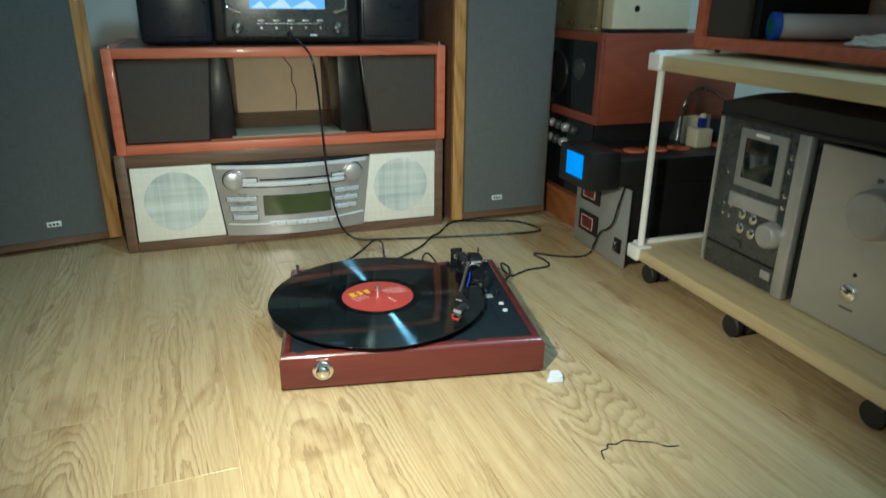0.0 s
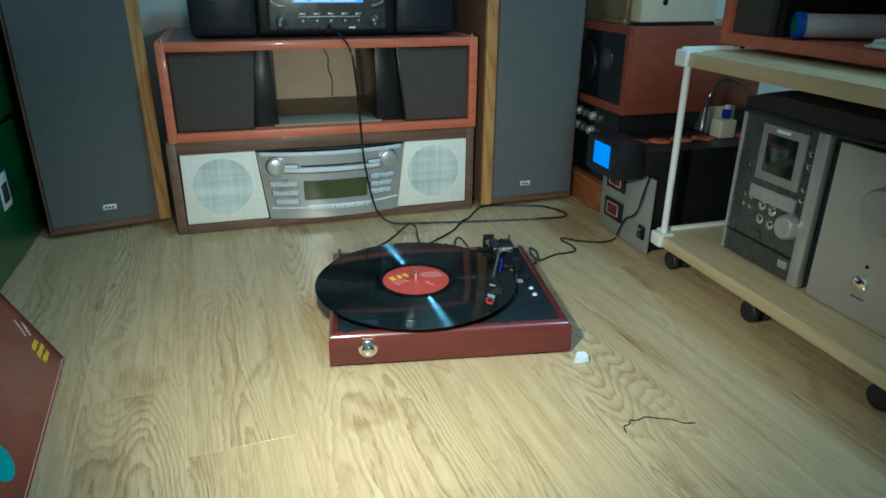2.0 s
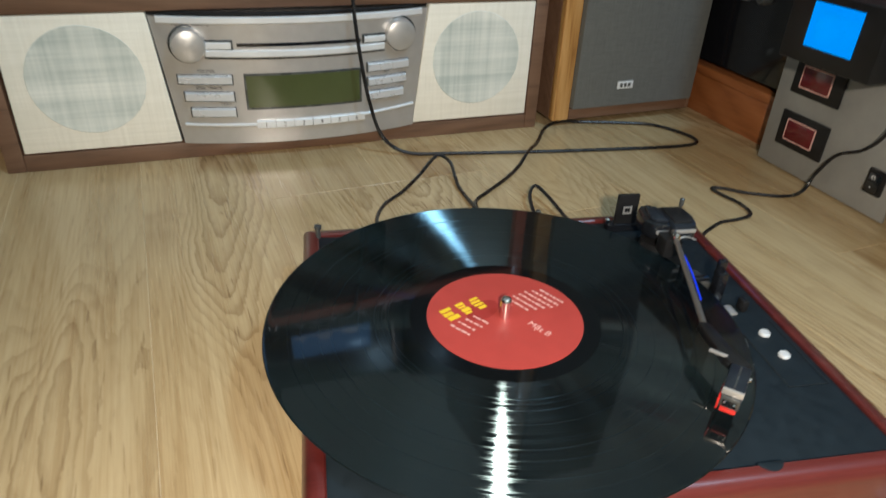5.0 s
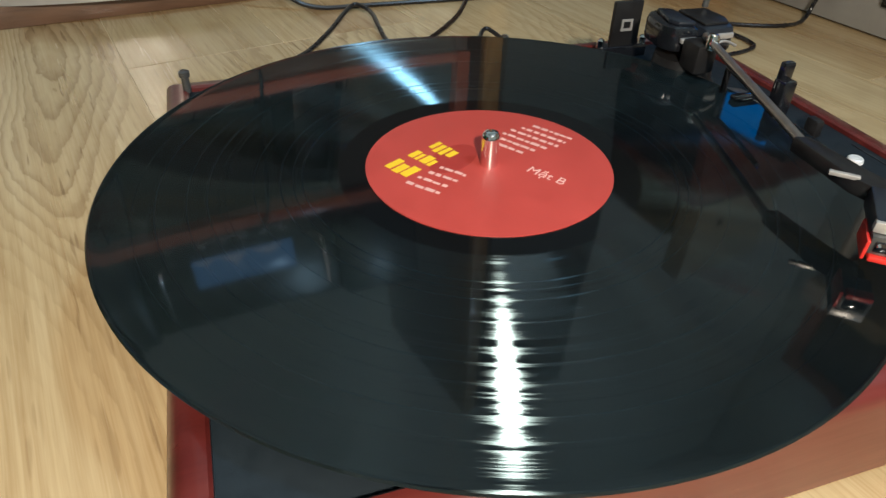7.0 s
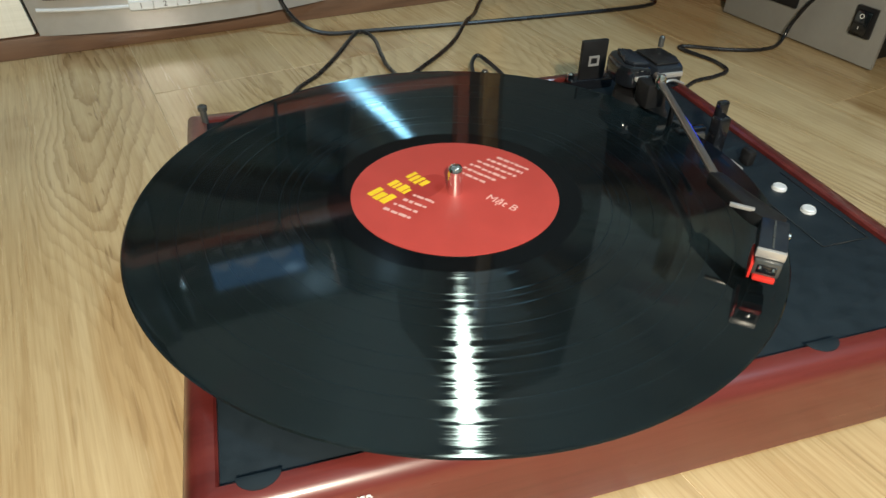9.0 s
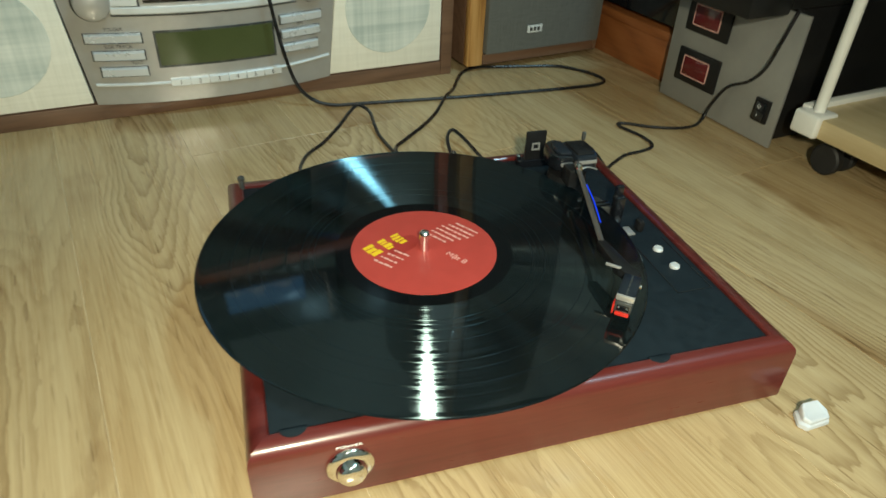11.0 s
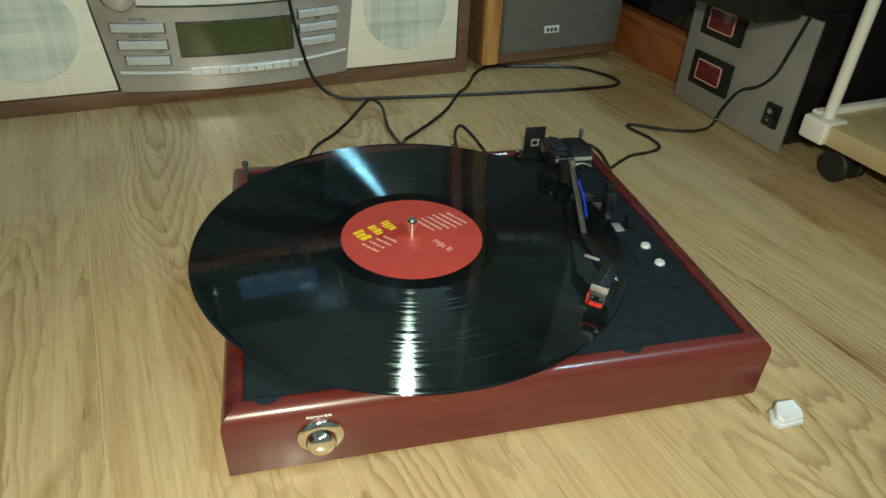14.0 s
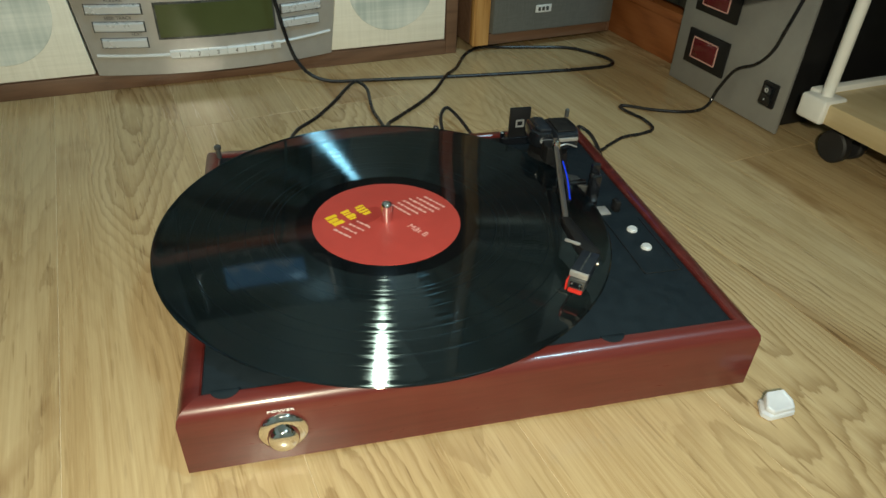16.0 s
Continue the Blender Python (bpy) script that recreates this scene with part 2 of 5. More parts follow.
MAPLE = wood("pale_board_edge", (0.46, 0.355, 0.185), (0.545, 0.435, 0.24), (0.595, 0.485, 0.285), "y", 0.45, 0.1, 40.0, 0.0, 6.0)
ORANGE_WOOD = wood("orange_wood", (0.20, 0.066, 0.018), (0.27, 0.092, 0.025), (0.31, 0.112, 0.034), "y", 0.4, 0.2, 50.0, 0.0, 6.0)
GRILLE = cloth("grey_grille_cloth", (0.085, 0.089, 0.085), (0.140, 0.144, 0.138), 1400.0, relief=0.0002)
BLACK_CLOTH = cloth("dark_brown_grille_cloth", (0.044, 0.036, 0.028), (0.078, 0.064, 0.051), 1200.0, relief=0.0002)
LINEN = cloth("cream_linen", (0.76, 0.73, 0.63), (0.87, 0.84, 0.74), 330.0, relief=0.0004)
LINEN_THIN = cloth("greyed_linen", (0.45, 0.50, 0.47), (0.80, 0.81, 0.75), 70.0, relief=0.0004)
SILVER = plain("silver_paint", (0.52, 0.51, 0.50), 0.34, 0.55, 0.06, 60.0, 0.00002)
SILVER_LIGHT = plain("bright_silver_plastic", (0.74, 0.76, 0.78), 0.38, 0.25, 0.05)
SILVER_BUTTON = plain("polished_silver_plastic", (0.74, 0.77, 0.82), 0.28, 0.45, 0.04)
CHROME = plain("chrome", (0.86, 0.85, 0.83), 0.07, 1.0, 0.03)
STEEL = plain("grey_steel_panel", (0.30, 0.30, 0.29), 0.45, 0.25, 0.08, 30.0, 0.00004)
CHAMPAGNE = plain("champagne_metal", (0.50, 0.475, 0.43), 0.38, 0.35, 0.05, 25.0, 0.00003)
ARM_STEEL = plain("worn_grey_tube", (0.33, 0.31, 0.29), 0.32, 0.85, 0.12, 60.0)
PLATE = plain("grey_olive_board", (0.30, 0.29, 0.21), 0.6, 0.0, 0.1)
GUNMETAL = plain("gunmetal_plastic", (0.092, 0.097, 0.098), 0.28, 0.5, 0.1, 40.0)
BLACK = plain("black_plastic", (0.012, 0.012, 0.013), 0.35, 0.0, 0.2, 60.0, 0.00003)
BLACK_GLOSS = plain("black_gloss", (0.008, 0.009, 0.012), 0.1, 0.0, 0.1, 30.0, 0.0, 0.5)
NAVY = plain("blue_black_plastic", (0.014, 0.018, 0.026), 0.3, 0.0, 0.15, 50.0, 0.00003)
DECK = plain("blue_black_leatherette", (0.007, 0.013, 0.019), 0.65, 0.0, 0.2, 120.0, 0.00012, 0.0, 1500.0)
DECK.node_tree.nodes["Principled BSDF"].inputs["Specular IOR Level"].default_value = 0.3
BLACK.node_tree.nodes["Principled BSDF"].inputs["Specular IOR Level"].default_value = 0.3
RUBBER = plain("black_rubber", (0.014, 0.014, 0.015), 0.6, 0.0, 0.2)
CABLE = plain("black_cable", (0.010, 0.010, 0.012), 0.28, 0.0, 0.15)
WHITE = plain("white_plastic", (0.80, 0.80, 0.78), 0.4, 0.0, 0.04)
WHITE_SOFT = plain("frosted_white_plastic", (0.62, 0.64, 0.69), 0.35, 0.0, 0.04)
WHITE_SOFT.node_tree.nodes["Principled BSDF"].inputs["Subsurface Weight"].default_value = 0.5
WHITE_SOFT.node_tree.nodes["Principled BSDF"].inputs["Subsurface Radius"].default_value = (0.004, 0.004, 0.004)
CREAM = plain("cream_plastic", (0.62, 0.58, 0.43), 0.45, 0.0, 0.05)
CREAM_WALL = plain("cream_wall_paint", (0.68, 0.66, 0.59), 0.7, 0.0, 0.05, 8.0, 0.0003, 0.0, 250.0)
CEILING = plain("white_ceiling_paint", (0.80, 0.80, 0.78), 0.8, 0.0, 0.03, 8.0, 0.0003, 0.0, 250.0)
CARD = plain("tan_cardboard", (0.82, 0.64, 0.43), 0.75, 0.0, 0.06, 30.0, 0.0001)
BRASS = plain("aged_brass", (0.36, 0.30, 0.16), 0.3, 0.7, 0.15, 20.0, 0.0001)
GREEN = plain("dark_green_plastic", (0.010, 0.085, 0.022), 0.3, 0.0, 0.2, 12.0, 0.0002, 0.2)
LABEL_RED = plain("red_label_paper", (0.43, 0.056, 0.044), 0.42, 0.0, 0.07, 60.0)
LABEL_DARK = plain("darker_label_red", (0.33, 0.035, 0.028), 0.42, 0.0, 0.07, 60.0)
SLEEVE_RED = plain("red_sleeve_card", (0.22, 0.035, 0.028), 0.25, 0.0, 0.25, 9.0, 0.0, 0.4)
YELLOW = plain("yellow_print", (0.80, 0.56, 0.01), 0.5, 0.0, 0.05)
PINK_PRINT = plain("pale_pink_print", (0.72, 0.42, 0.38), 0.5, 0.0, 0.1)
WHITE_PRINT = plain("white_print", (0.78, 0.77, 0.75), 0.5, 0.0, 0.03)
GREY_PRINT = plain("grey_print", (0.10, 0.10, 0.10), 0.5)
RED_STYLUS = plain("red_stylus_plastic", (0.55, 0.028, 0.018), 0.3, 0.0, 0.05)
RED_METER = plain("dark_red_window", (0.11, 0.008, 0.013), 0.15, 0.0, 0.15, 40.0, 0.0, 0.5)
LCD_GREEN = plain("olive_display", (0.070, 0.085, 0.032), 0.14, 0.0, 0.1, 20.0, 0.0, 0.6)
DARK_GLASS = plain("dark_display", (0.010, 0.014, 0.015), 0.08, 0.0, 0.1, 20.0, 0.0, 0.6)
ORANGE = plain("orange_socket_plastic", (0.55, 0.13, 0.05), 0.4, 0.0, 0.08)
BLUE = plain("blue_plastic", (0.015, 0.03, 0.32), 0.35, 0.0, 0.1)
BLUE_CAP = plain("bright_blue_plastic", (0.02, 0.10, 0.55), 0.35, 0.0, 0.08)
GREEN_PRINT = plain("green_print", (0.02, 0.22, 0.05), 0.4, 0.0, 0.3, 90.0)
TEAL_PRINT = plain("teal_print", (0.05, 0.40, 0.42), 0.4, 0.0, 0.2, 90.0)
ROLL = plain("white_film_roll", (0.62, 0.63, 0.66), 0.35, 0.0, 0.08, 15.0)
VINYL = vinyl_material()
LCD_BLUE = glow("blue_lit_display", (0.0, 0.34, 1.0), 0.75)
LED_BLUE = glow("blue_led", (0.02, 0.06, 1.0), 0.7)
LCD_WHITE = glow("pale_lit_display", (0.22, 0.44, 0.72), 1.1)
LCD_PALE = glow("white_lit_display", (0.75, 0.88, 1.0), 0.8)

# ---- building helpers ----
INVERSE = {}


def thing(name, label, category, at=(0, 0, 0), rz=0.0, group="", world_coords=True, tilt=None):
    """An Empty at the base of a thing."""
    ob = new(name)
    ob.empty_display_size = 0.02
    ob.matrix_basis = tilt if tilt is not None else pose(*at, 0, 0, rz)
    INVERSE[ob] = ob.matrix_basis.inverted() if world_coords else Matrix()
    return tagged(ob, label, category, group)


def part(name, bm, material, parent=None, label="", smooth=40):
    """Links a bmesh as one mesh under a thing or a part."""
    root = parent
    while root is not None and root.parent is not None:
        root = root.parent
    if root in INVERSE:
        bm.transform(INVERSE[root])
    bmesh.ops.recalc_face_normals(bm, faces=bm.faces)
    me = bpy.data.meshes.new(name)
    bm.to_mesh(me)
    bm.free()
    me.materials.append(material)
    if smooth:
        me.shade_smooth()
        me.set_sharp_from_angle(angle=radians(smooth))
    ob = new(name, me)
    ob.parent = parent
    return tagged(ob, label) if label else ob


def box(x0, x1, y0, y1, z0, z1, bev=0.001, seg=2, bm=None, m=None):
    """A box with rounded edges."""
    b = bmesh.new()
    bmesh.ops.create_cube(b, size=1.0)
    for v in b.verts:
        v.co = Vector((x0 + (v.co.x + 0.5) * (x1 - x0), y0 + (v.co.y + 0.5) * (y1 - y0), z0 + (v.co.z + 0.5) * (z1 - z0)))
    if bev:
        bmesh.ops.bevel(b, geom=b.edges[:], offset=bev, segments=seg, profile=0.5, affect="EDGES")
    if m is not None:
        b.transform(m)
    return join(bm, b)


def join(bm, b):
    if bm is None:
        return b
    me = bpy.data.meshes.new("tmp")
    b.to_mesh(me)
    b.free()
    bm.from_mesh(me)
    bpy.data.meshes.remove(me)
    return bm


def lathe(profile, axis_from, axis_to, n=32, bm=None):
    """A turned solid: (distance along the axis, radius) pairs from axis_from towards axis_to."""
    b = bmesh.new()
    o, d = Vector(axis_from), (Vector(axis_to) - Vector(axis_from)).normalized()
    q = d.to_track_quat("Z", "Y").to_matrix()
    rings = []
    for h, r in profile:
        rings.append([b.verts.new(o + q @ Vector((r * math.cos(2 * math.pi * i / n), r * math.sin(2 * math.pi * i / n), h))) for i in range(n)])
    for a, c in zip(rings, rings[1:]):
        for i in range(n):
            b.faces.new((a[i], a[(i + 1) % n], c[(i + 1) % n], c[i]))
    b.faces.new(list(reversed(rings[0])))
    b.faces.new(rings[-1])
    return join(bm, b)


def rod(p, q, r, n=16, bm=None, bev=0.0):
    h = (Vector(q) - Vector(p)).length
    prof = [(0, r), (h, r)] if not bev else [(0, r - bev), (bev, r), (h - bev, r), (h, r - bev)]
    return lathe(prof, p, q, n, bm)


def slab(outline, z0, z1, bev=0.0, bm=None, m=None):
    """A plate of any outline in x, y between two heights."""
    b = bmesh.new()
    f = b.faces.new([b.verts.new((x, y, z0)) for x, y in outline])
    r = bmesh.ops.extrude_face_region(b, geom=[f])
    for v in r["geom"]:
        if isinstance(v, bmesh.types.BMVert):
            v.co.z = z1
    if bev:
        bmesh.ops.bevel(b, geom=b.edges[:], offset=bev, segments=2, profile=0.5, affect="EDGES")
    if m is not None:
        b.transform(m)
    return join(bm, b)


def smooth_path(points, steps=8):
    p = [Vector(q) for q in points]
    p = [p[0] * 2 - p[1]] + p + [p[-1] * 2 - p[-2]]
    out = []
    for a, b, c, d in zip(p, p[1:], p[2:], p[3:]):
        for i in range(steps):
            t = i / steps
            out.append(0.5 * ((2 * b) + (c - a) * t + (2 * a - 5 * b + 4 * c - d) * t * t + (3 * b - a - 3 * c + d) * t ** 3))
    return out + [p[-2]]


def tube(points, r, n=8, steps=8, bm=None, taper=None):
    """A cable along a smooth path."""
    path = smooth_path(points, steps)
    b = bmesh.new()
    rings = []
    up = Vector((0.13, 0.21, 1)).normalized()
    for i, c in enumerate(path):
        d = (path[min(i + 1, len(path) - 1)] - path[max(i - 1, 0)]).normalized()
        s = d.cross(up)
        s = s.normalized() if s.length > 1e-4 else Vector((1, 0, 0))
        w = s.cross(d).normalized()
        rr = r if taper is None else r + (taper - r) * i / (len(path) - 1)
        rings.append([b.verts.new(c + rr * (math.cos(2 * math.pi * k / n) * s + math.sin(2 * math.pi * k / n) * w)) for k in range(n)])
    for a, c in zip(rings, rings[1:]):
        for k in range(n):
            b.faces.new((a[k], a[(k + 1) % n], c[(k + 1) % n], c[k]))
    b.faces.new(list(reversed(rings[0])))
    b.faces.new(rings[-1])
    return join(bm, b)


def letters(name, text, size, m, material, parent, depth=0.0002, spacing=1.0):
    """Raised print in the built-in font. m: pose of the writing, x along the line, z out of the surface."""
    cu = bpy.data.curves.new(name, "FONT")
    cu.body, cu.size, cu.extrude, cu.align_x, cu.align_y, cu.space_character = text, size, depth, "CENTER", "CENTER", spacing
    tmp = bpy.data.objects.new("tmp", cu)
    scene.collection.objects.link(tmp)
    me = bpy.data.meshes.new_from_object(tmp.evaluated_get(bpy.context.evaluated_depsgraph_get()))
    bpy.data.objects.remove(tmp)
    bm = bmesh.new()
    bm.from_mesh(me)
    bm.transform(m)
    return part(name, bm, material, parent, smooth=0)


FRONT = Matrix(((1, 0, 0, 0), (0, 0, -1, 0), (0, 1, 0, 0), (0, 0, 0, 1)))  # writing that faces -y
SIDE = Matrix(((0, 0, -1, 0), (-1, 0, 0, 0), (0, 1, 0, 0), (0, 0, 0, 1)))  # writing that faces -x

# ---- the room ----
X0, X1, Y0, Y1, CEIL = -1.6, 1.90, -2.6, 0.955, 2.6


def structure(name, bm, mat, label, category):
    return tagged(part(name, bm, mat, None, smooth=0), label, category, kind="structure")


structure("wall_north", box(X0 - 0.1, X1 + 0.1, Y1, Y1 + 0.1, -0.02, CEIL, 0), CREAM_WALL, "plain cream painted wall behind the audio shelf", "wall")
structure("wall_east", box(X1, X1 + 0.1, Y0, Y1, -0.02, CEIL, 0), CREAM_WALL, "plain cream painted wall behind the trolley", "wall")
structure("wall_west", box(X0 - 0.1, X0, Y0, Y1, -0.02, CEIL, 0), CREAM_WALL, "plain cream painted side wall", "wall")
structure("wall_south", box(X0 - 0.1, X1 + 0.1, Y0 - 0.1, Y0, -0.02, CEIL, 0), CREAM_WALL, "plain cream painted wall opposite the shelf", "wall")
structure("ceiling", box(X0 - 0.1, X1 + 0.1, Y0 - 0.1, Y1 + 0.1, CEIL, CEIL + 0.1, 0), CEILING, "plain white painted ceiling", "ceiling")
floor = structure("floor", box(X0 - 0.1, X1 + 0.1, Y0 - 0.1, Y1 + 0.1, -0.03, -0.0004, 0), JOINT, "light oak laminate floor with fine pale joints", "floor")

# ---- turntable ----
W, D = 0.3300, 0.286
TT = thing("turntable", "mahogany record player with blue-black deck on the floor", "turntable", (0, 0, 0), -9.1, world_coords=False)
Z0, Z1 = 0.0045, 0.0490
E_ = 0.0125


def plinth():
    prof = [(0, Z0), (0, Z1 - 0.0085), (0.0007, Z1 - 0.0052), (0.0025, Z1 - 0.0025), (0.0052, Z1 - 0.0007), (0.0085, Z1), (E_ - 0.001, Z1), (E_, Z1 - 0.001), (E_, Z1 - 0.006), (0.02, Z1 - 0.006), (0.02, Z0)]
    corners = [(-W / 2, 0, 1, 1), (W / 2, 0, -1, 1), (W / 2, D, -1, -1), (-W / 2, D, 1, -1)]
    for k, nm in enumerate(("front_board", "side_board", "back_board", "side_board")):
        b = bmesh.new()
        ends = []
        for cx, cy, sx, sy in (corners[k], corners[(k + 1) % 4]):
            ends.append([b.verts.new((cx + sx * o, cy + sy * o, z)) for o, z in prof])
        n = len(prof)
        for i in range(n):
            b.faces.new((ends[0][i], ends[0][(i + 1) % n], ends[1][(i + 1) % n], ends[1][i]))
        b.faces.new(ends[0])
        b.faces.new(list(reversed(ends[1])))
        part(nm, b, MAHOGANY, TT, smooth=35)


plinth()
DZ = Z1 - 0.003
part("deck", box(-W / 2 + E_ - 0.0005, W / 2 - E_ + 0.0005, E_ - 0.0005, D - E_ + 0.0005, DZ - 0.002, DZ, 0.0003), DECK, TT, "textured blue-black top plate")
part("base_plate", box(-W / 2 + 0.0202, W / 2 - 0.0202, 0.0202, D - 0.0202, Z0 + 0.001, Z0 + 0.004, 0), BLACK, TT)
for fx in (-W / 2 + 0.03, W / 2 - 0.03):
    for fy in (0.03, D - 0.03):
        part("foot", lathe([(0, 0.009), (0.001, 0.010), (0.0075, 0.011)], (fx, fy, 0), (fx, fy, 1), 20), RUBBER, TT)
# finger notches cut into the front rim, showing the dark plate
for fx in (-0.1405, 0.0735):
    half = [(fx + 0.0072 * math.cos(radians(a)), E_ + 0.0004 - 0.0058 * math.sin(radians(a))) for a in range(180, -1, -15)]
    part("rim_notch", slab(half, DZ, Z1 + 0.0003, 0.0001), DECK, TT, "dark half-round notch in the rim")
RX, RY, RZ = -0.0372, 0.1370, 0.0584
part("platter", lathe([(0, 0.094), (0.002, 0.098), (0.012, 0.098), (RZ - DZ - 0.001, 0.096)], (RX, RY, DZ), (RX, RY, 1), 64), BLACK, TT)
spindle = part("spindle", lathe([(0, 0.0036), (0.0122, 0.0036), (0.0136, 0.0034), (0.0147, 0.0026), (0.0152, 0.0013), (0.0153, 0.0003)], (RX, RY, RZ + 0.0015), (RX, RY, 1), 24), CHROME, TT, "polished steel spindle pin")
# power knob
KX, KZ = -0.1140, 0.0270
part("power_knob", lathe([(0, 0.0130), (0.0010, 0.0132), (0.0026, 0.0124), (0.0038, 0.0098), (0.0041, 0.0086), (0.0052, 0.0084), (0.0075, 0.0078), (0.0092, 0.0062), (0.0101, 0.0035), (0.0103, 0.0005)], (KX, 0.0003, KZ), (KX, -1, KZ), 40), CHROME, TT, "polished chrome power button in a ring")
letters("power_lettering", "POWER", 0.0030, Matrix.Translation((KX, -0.0002, KZ + 0.0150)) @ FRONT @ Matrix.Diagonal((1.35, 0.75, 1, 1)), WHITE_PRINT, TT)
# hinge posts along the back
part("hinge_post", lathe([(0, 0.0020), (0.008, 0.0020), (0.0084, 0.0028), (0.0110, 0.0028), (0.0116, 0.0018)], (-0.1530, D - 0.016, Z1 - 0.001), (-0.1530, D - 0.016, 1), 14), GUNMETAL, TT)
part("hinge_post", lathe([(0, 0.002), (0.008, 0.002), (0.0085, 0.003), (0.011, 0.002)], (0.028, D - 0.008, Z1 - 0.001), (0.028, D - 0.008, 1), 14), GUNMETAL, TT)
# adapter holder standing at the back
hold = part("adapter_holder", box(0.0885, 0.1070, 0.2595, 0.2630, Z1 - 0.004, Z1 + 0.0300, 0.0008), BLACK, TT, "black upright plastic tab with a square window")
fr = bmesh.new()
for a in ((0.0938, 0.1012, 0.0620, 0.0634), (0.0938, 0.1012, 0.0674, 0.0688), (0.0938, 0.0951, 0.0634, 0.0674), (0.0999, 0.1012, 0.0634, 0.0674)):
    box(a[0], a[1], 0.2588, 0.2597, a[2], a[3], 0, bm=fr)
part("window_frame", fr, SILVER, hold)
part("holder_base", box(0.0825, 0.1130, 0.2575, 0.2665, DZ, DZ + 0.007, 0.001), BLACK_GLOSS, TT)
for hx in (0.0835, 0.1120):
    part("holder_screw", lathe([(0, 0.0022), (0.004, 0.0022), (0.005, 0.001)], (hx, 0.2620, DZ + 0.0065), (hx, 0.2620, 1), 12), CHROME, TT)

# tonearm
PV = Vector((0.1020, 0.1890, 0.0790))
JT = Vector((0.0712, 0.0900, 0.0780))
part("arm_base", lathe([(0, 0.019), (0.004, 0.019), (0.006, 0.017), (0.018, 0.0155)], (0.1065, 0.214, DZ), (0.1065, 0.214, 1), 32), BLACK, TT)
part("arm_housing", slab([(0.0900, 0.217), (0.0940, 0.208), (0.1072, 0.205), (0.1078, 0.236), (0.0985, 0.241), (0.0920, 0.234)], DZ + 0.021, DZ + 0.0345, 0.0028), BLACK_GLOSS, TT, "black rounded tonearm housing")
part("housing_cap", slab([(0.0940, 0.217), (0.0970, 0.211), (0.1060, 0.209), (0.1064, 0.232), (0.0990, 0.236)], DZ + 0.0345, DZ + 0.0368, 0.0010), NAVY, TT)
part("counterweight", slab([(0.1085, 0.203), (0.1265, 0.203), (0.1305, 0.214), (0.1290, 0.234), (0.1085, 0.236)], DZ + 0.021, DZ + 0.0345, 0.0025), NAVY, TT, "blue-black counterweight block")
part("weight_cap", slab([(0.1100, 0.207), (0.1250, 0.207), (0.1282, 0.215), (0.1268, 0.231), (0.1100, 0.232)], DZ + 0.0345, DZ + 0.0362, 0.0010), BLACK, TT)
part("housing_strip", box(0.1098, 0.1256, 0.2018, 0.2036, DZ + 0.0288, DZ + 0.0318, 0.0005), SILVER, TT, "pale metal strip")
part("housing_strip", box(0.0955, 0.1055, 0.2040, 0.2064, DZ + 0.0275, DZ + 0.0300, 0.0005), SILVER, TT, "pale metal strip")
part("weight_pin", lathe([(0, 0.0018), (0.006, 0.0018), (0.0068, 0.001)], (0.1265, 0.231, DZ + 0.0365), (0.1265, 0.231, 1), 12), GUNMETAL, TT)
part("pivot_bracket", box(0.0960, 0.1080, 0.1900, 0.2042, DZ + 0.016, DZ + 0.031, 0.0015), BLACK, TT)
part("pivot_cap", lathe([(0, 0.0030), (0.005, 0.0033), (0.0072, 0.0024), (0.0077, 0.0006)], PV - Vector((0, 0, 0.003)), PV + Vector((0, 0, 1)), 16), CHROME, TT)
part("pivot_wire", tube([(0.1040, 0.191, 0.077), (0.112, 0.192, 0.078), (0.1215, 0.194, 0.074)], 0.0007, 6), SILVER, TT)
dirn = (JT - PV).normalized()
part("arm_tube", rod(PV - dirn * 0.010, JT, 0.0019, 16), ARM_STEEL, TT, "thin silver tonearm tube")
part("arm_collar", slab([(0.0685, 0.0935), (0.0745, 0.0920), (0.0765, 0.0650), (0.0785, 0.0520), (0.0700, 0.0500), (0.0668, 0.0620)], 0.0735, 0.0800, 0.0012), BLACK, TT, "black arm end piece")
part("finger_clip", slab([(0.0610, 0.0672), (0.0682, 0.0602), (0.0694, 0.0616), (0.0622, 0.0686)], 0.0790, 0.0806, 0.0003), SILVER, TT)
hd = Vector((-0.0154, -0.0177, 0)).normalized()
sx = Vector((-hd.y, hd.x, 0))
hm = Matrix(((sx.x, hd.x, 0, 0.0725), (sx.y, hd.y, 0, 0.0525), (0, 0, 1, 0.0780), (0, 0, 0, 1)))
shell = part("headshell", box(-0.0054, 0.0054, 0, 0.0225, -0.0055, 0.0022, 0.0009, 2, m=hm), NAVY, TT, "blue-black headshell")
part("headshell_seam", box(-0.0004, 0.0004, 0.001, 0.0215, 0.0020, 0.0025, 0, m=hm), GUNMETAL, shell)
part("shell_lip", box(-0.0055, 0.0055, 0.0205, 0.0236, -0.0022, 0.0018, 0.0006, m=hm), SILVER, shell, "pale metal front lip")
cart = part("cartridge", box(-0.0050, 0.0050, 0.0120, 0.0252, -0.0092, -0.0024, 0.0006, m=hm), GUNMETAL, shell, "dark grey cartridge body")
part("cartridge_face", box(-0.0036, 0.0036, 0.0250, 0.0258, -0.0078, -0.0040, 0.0003, m=hm), BLACK_GLOSS, cart)
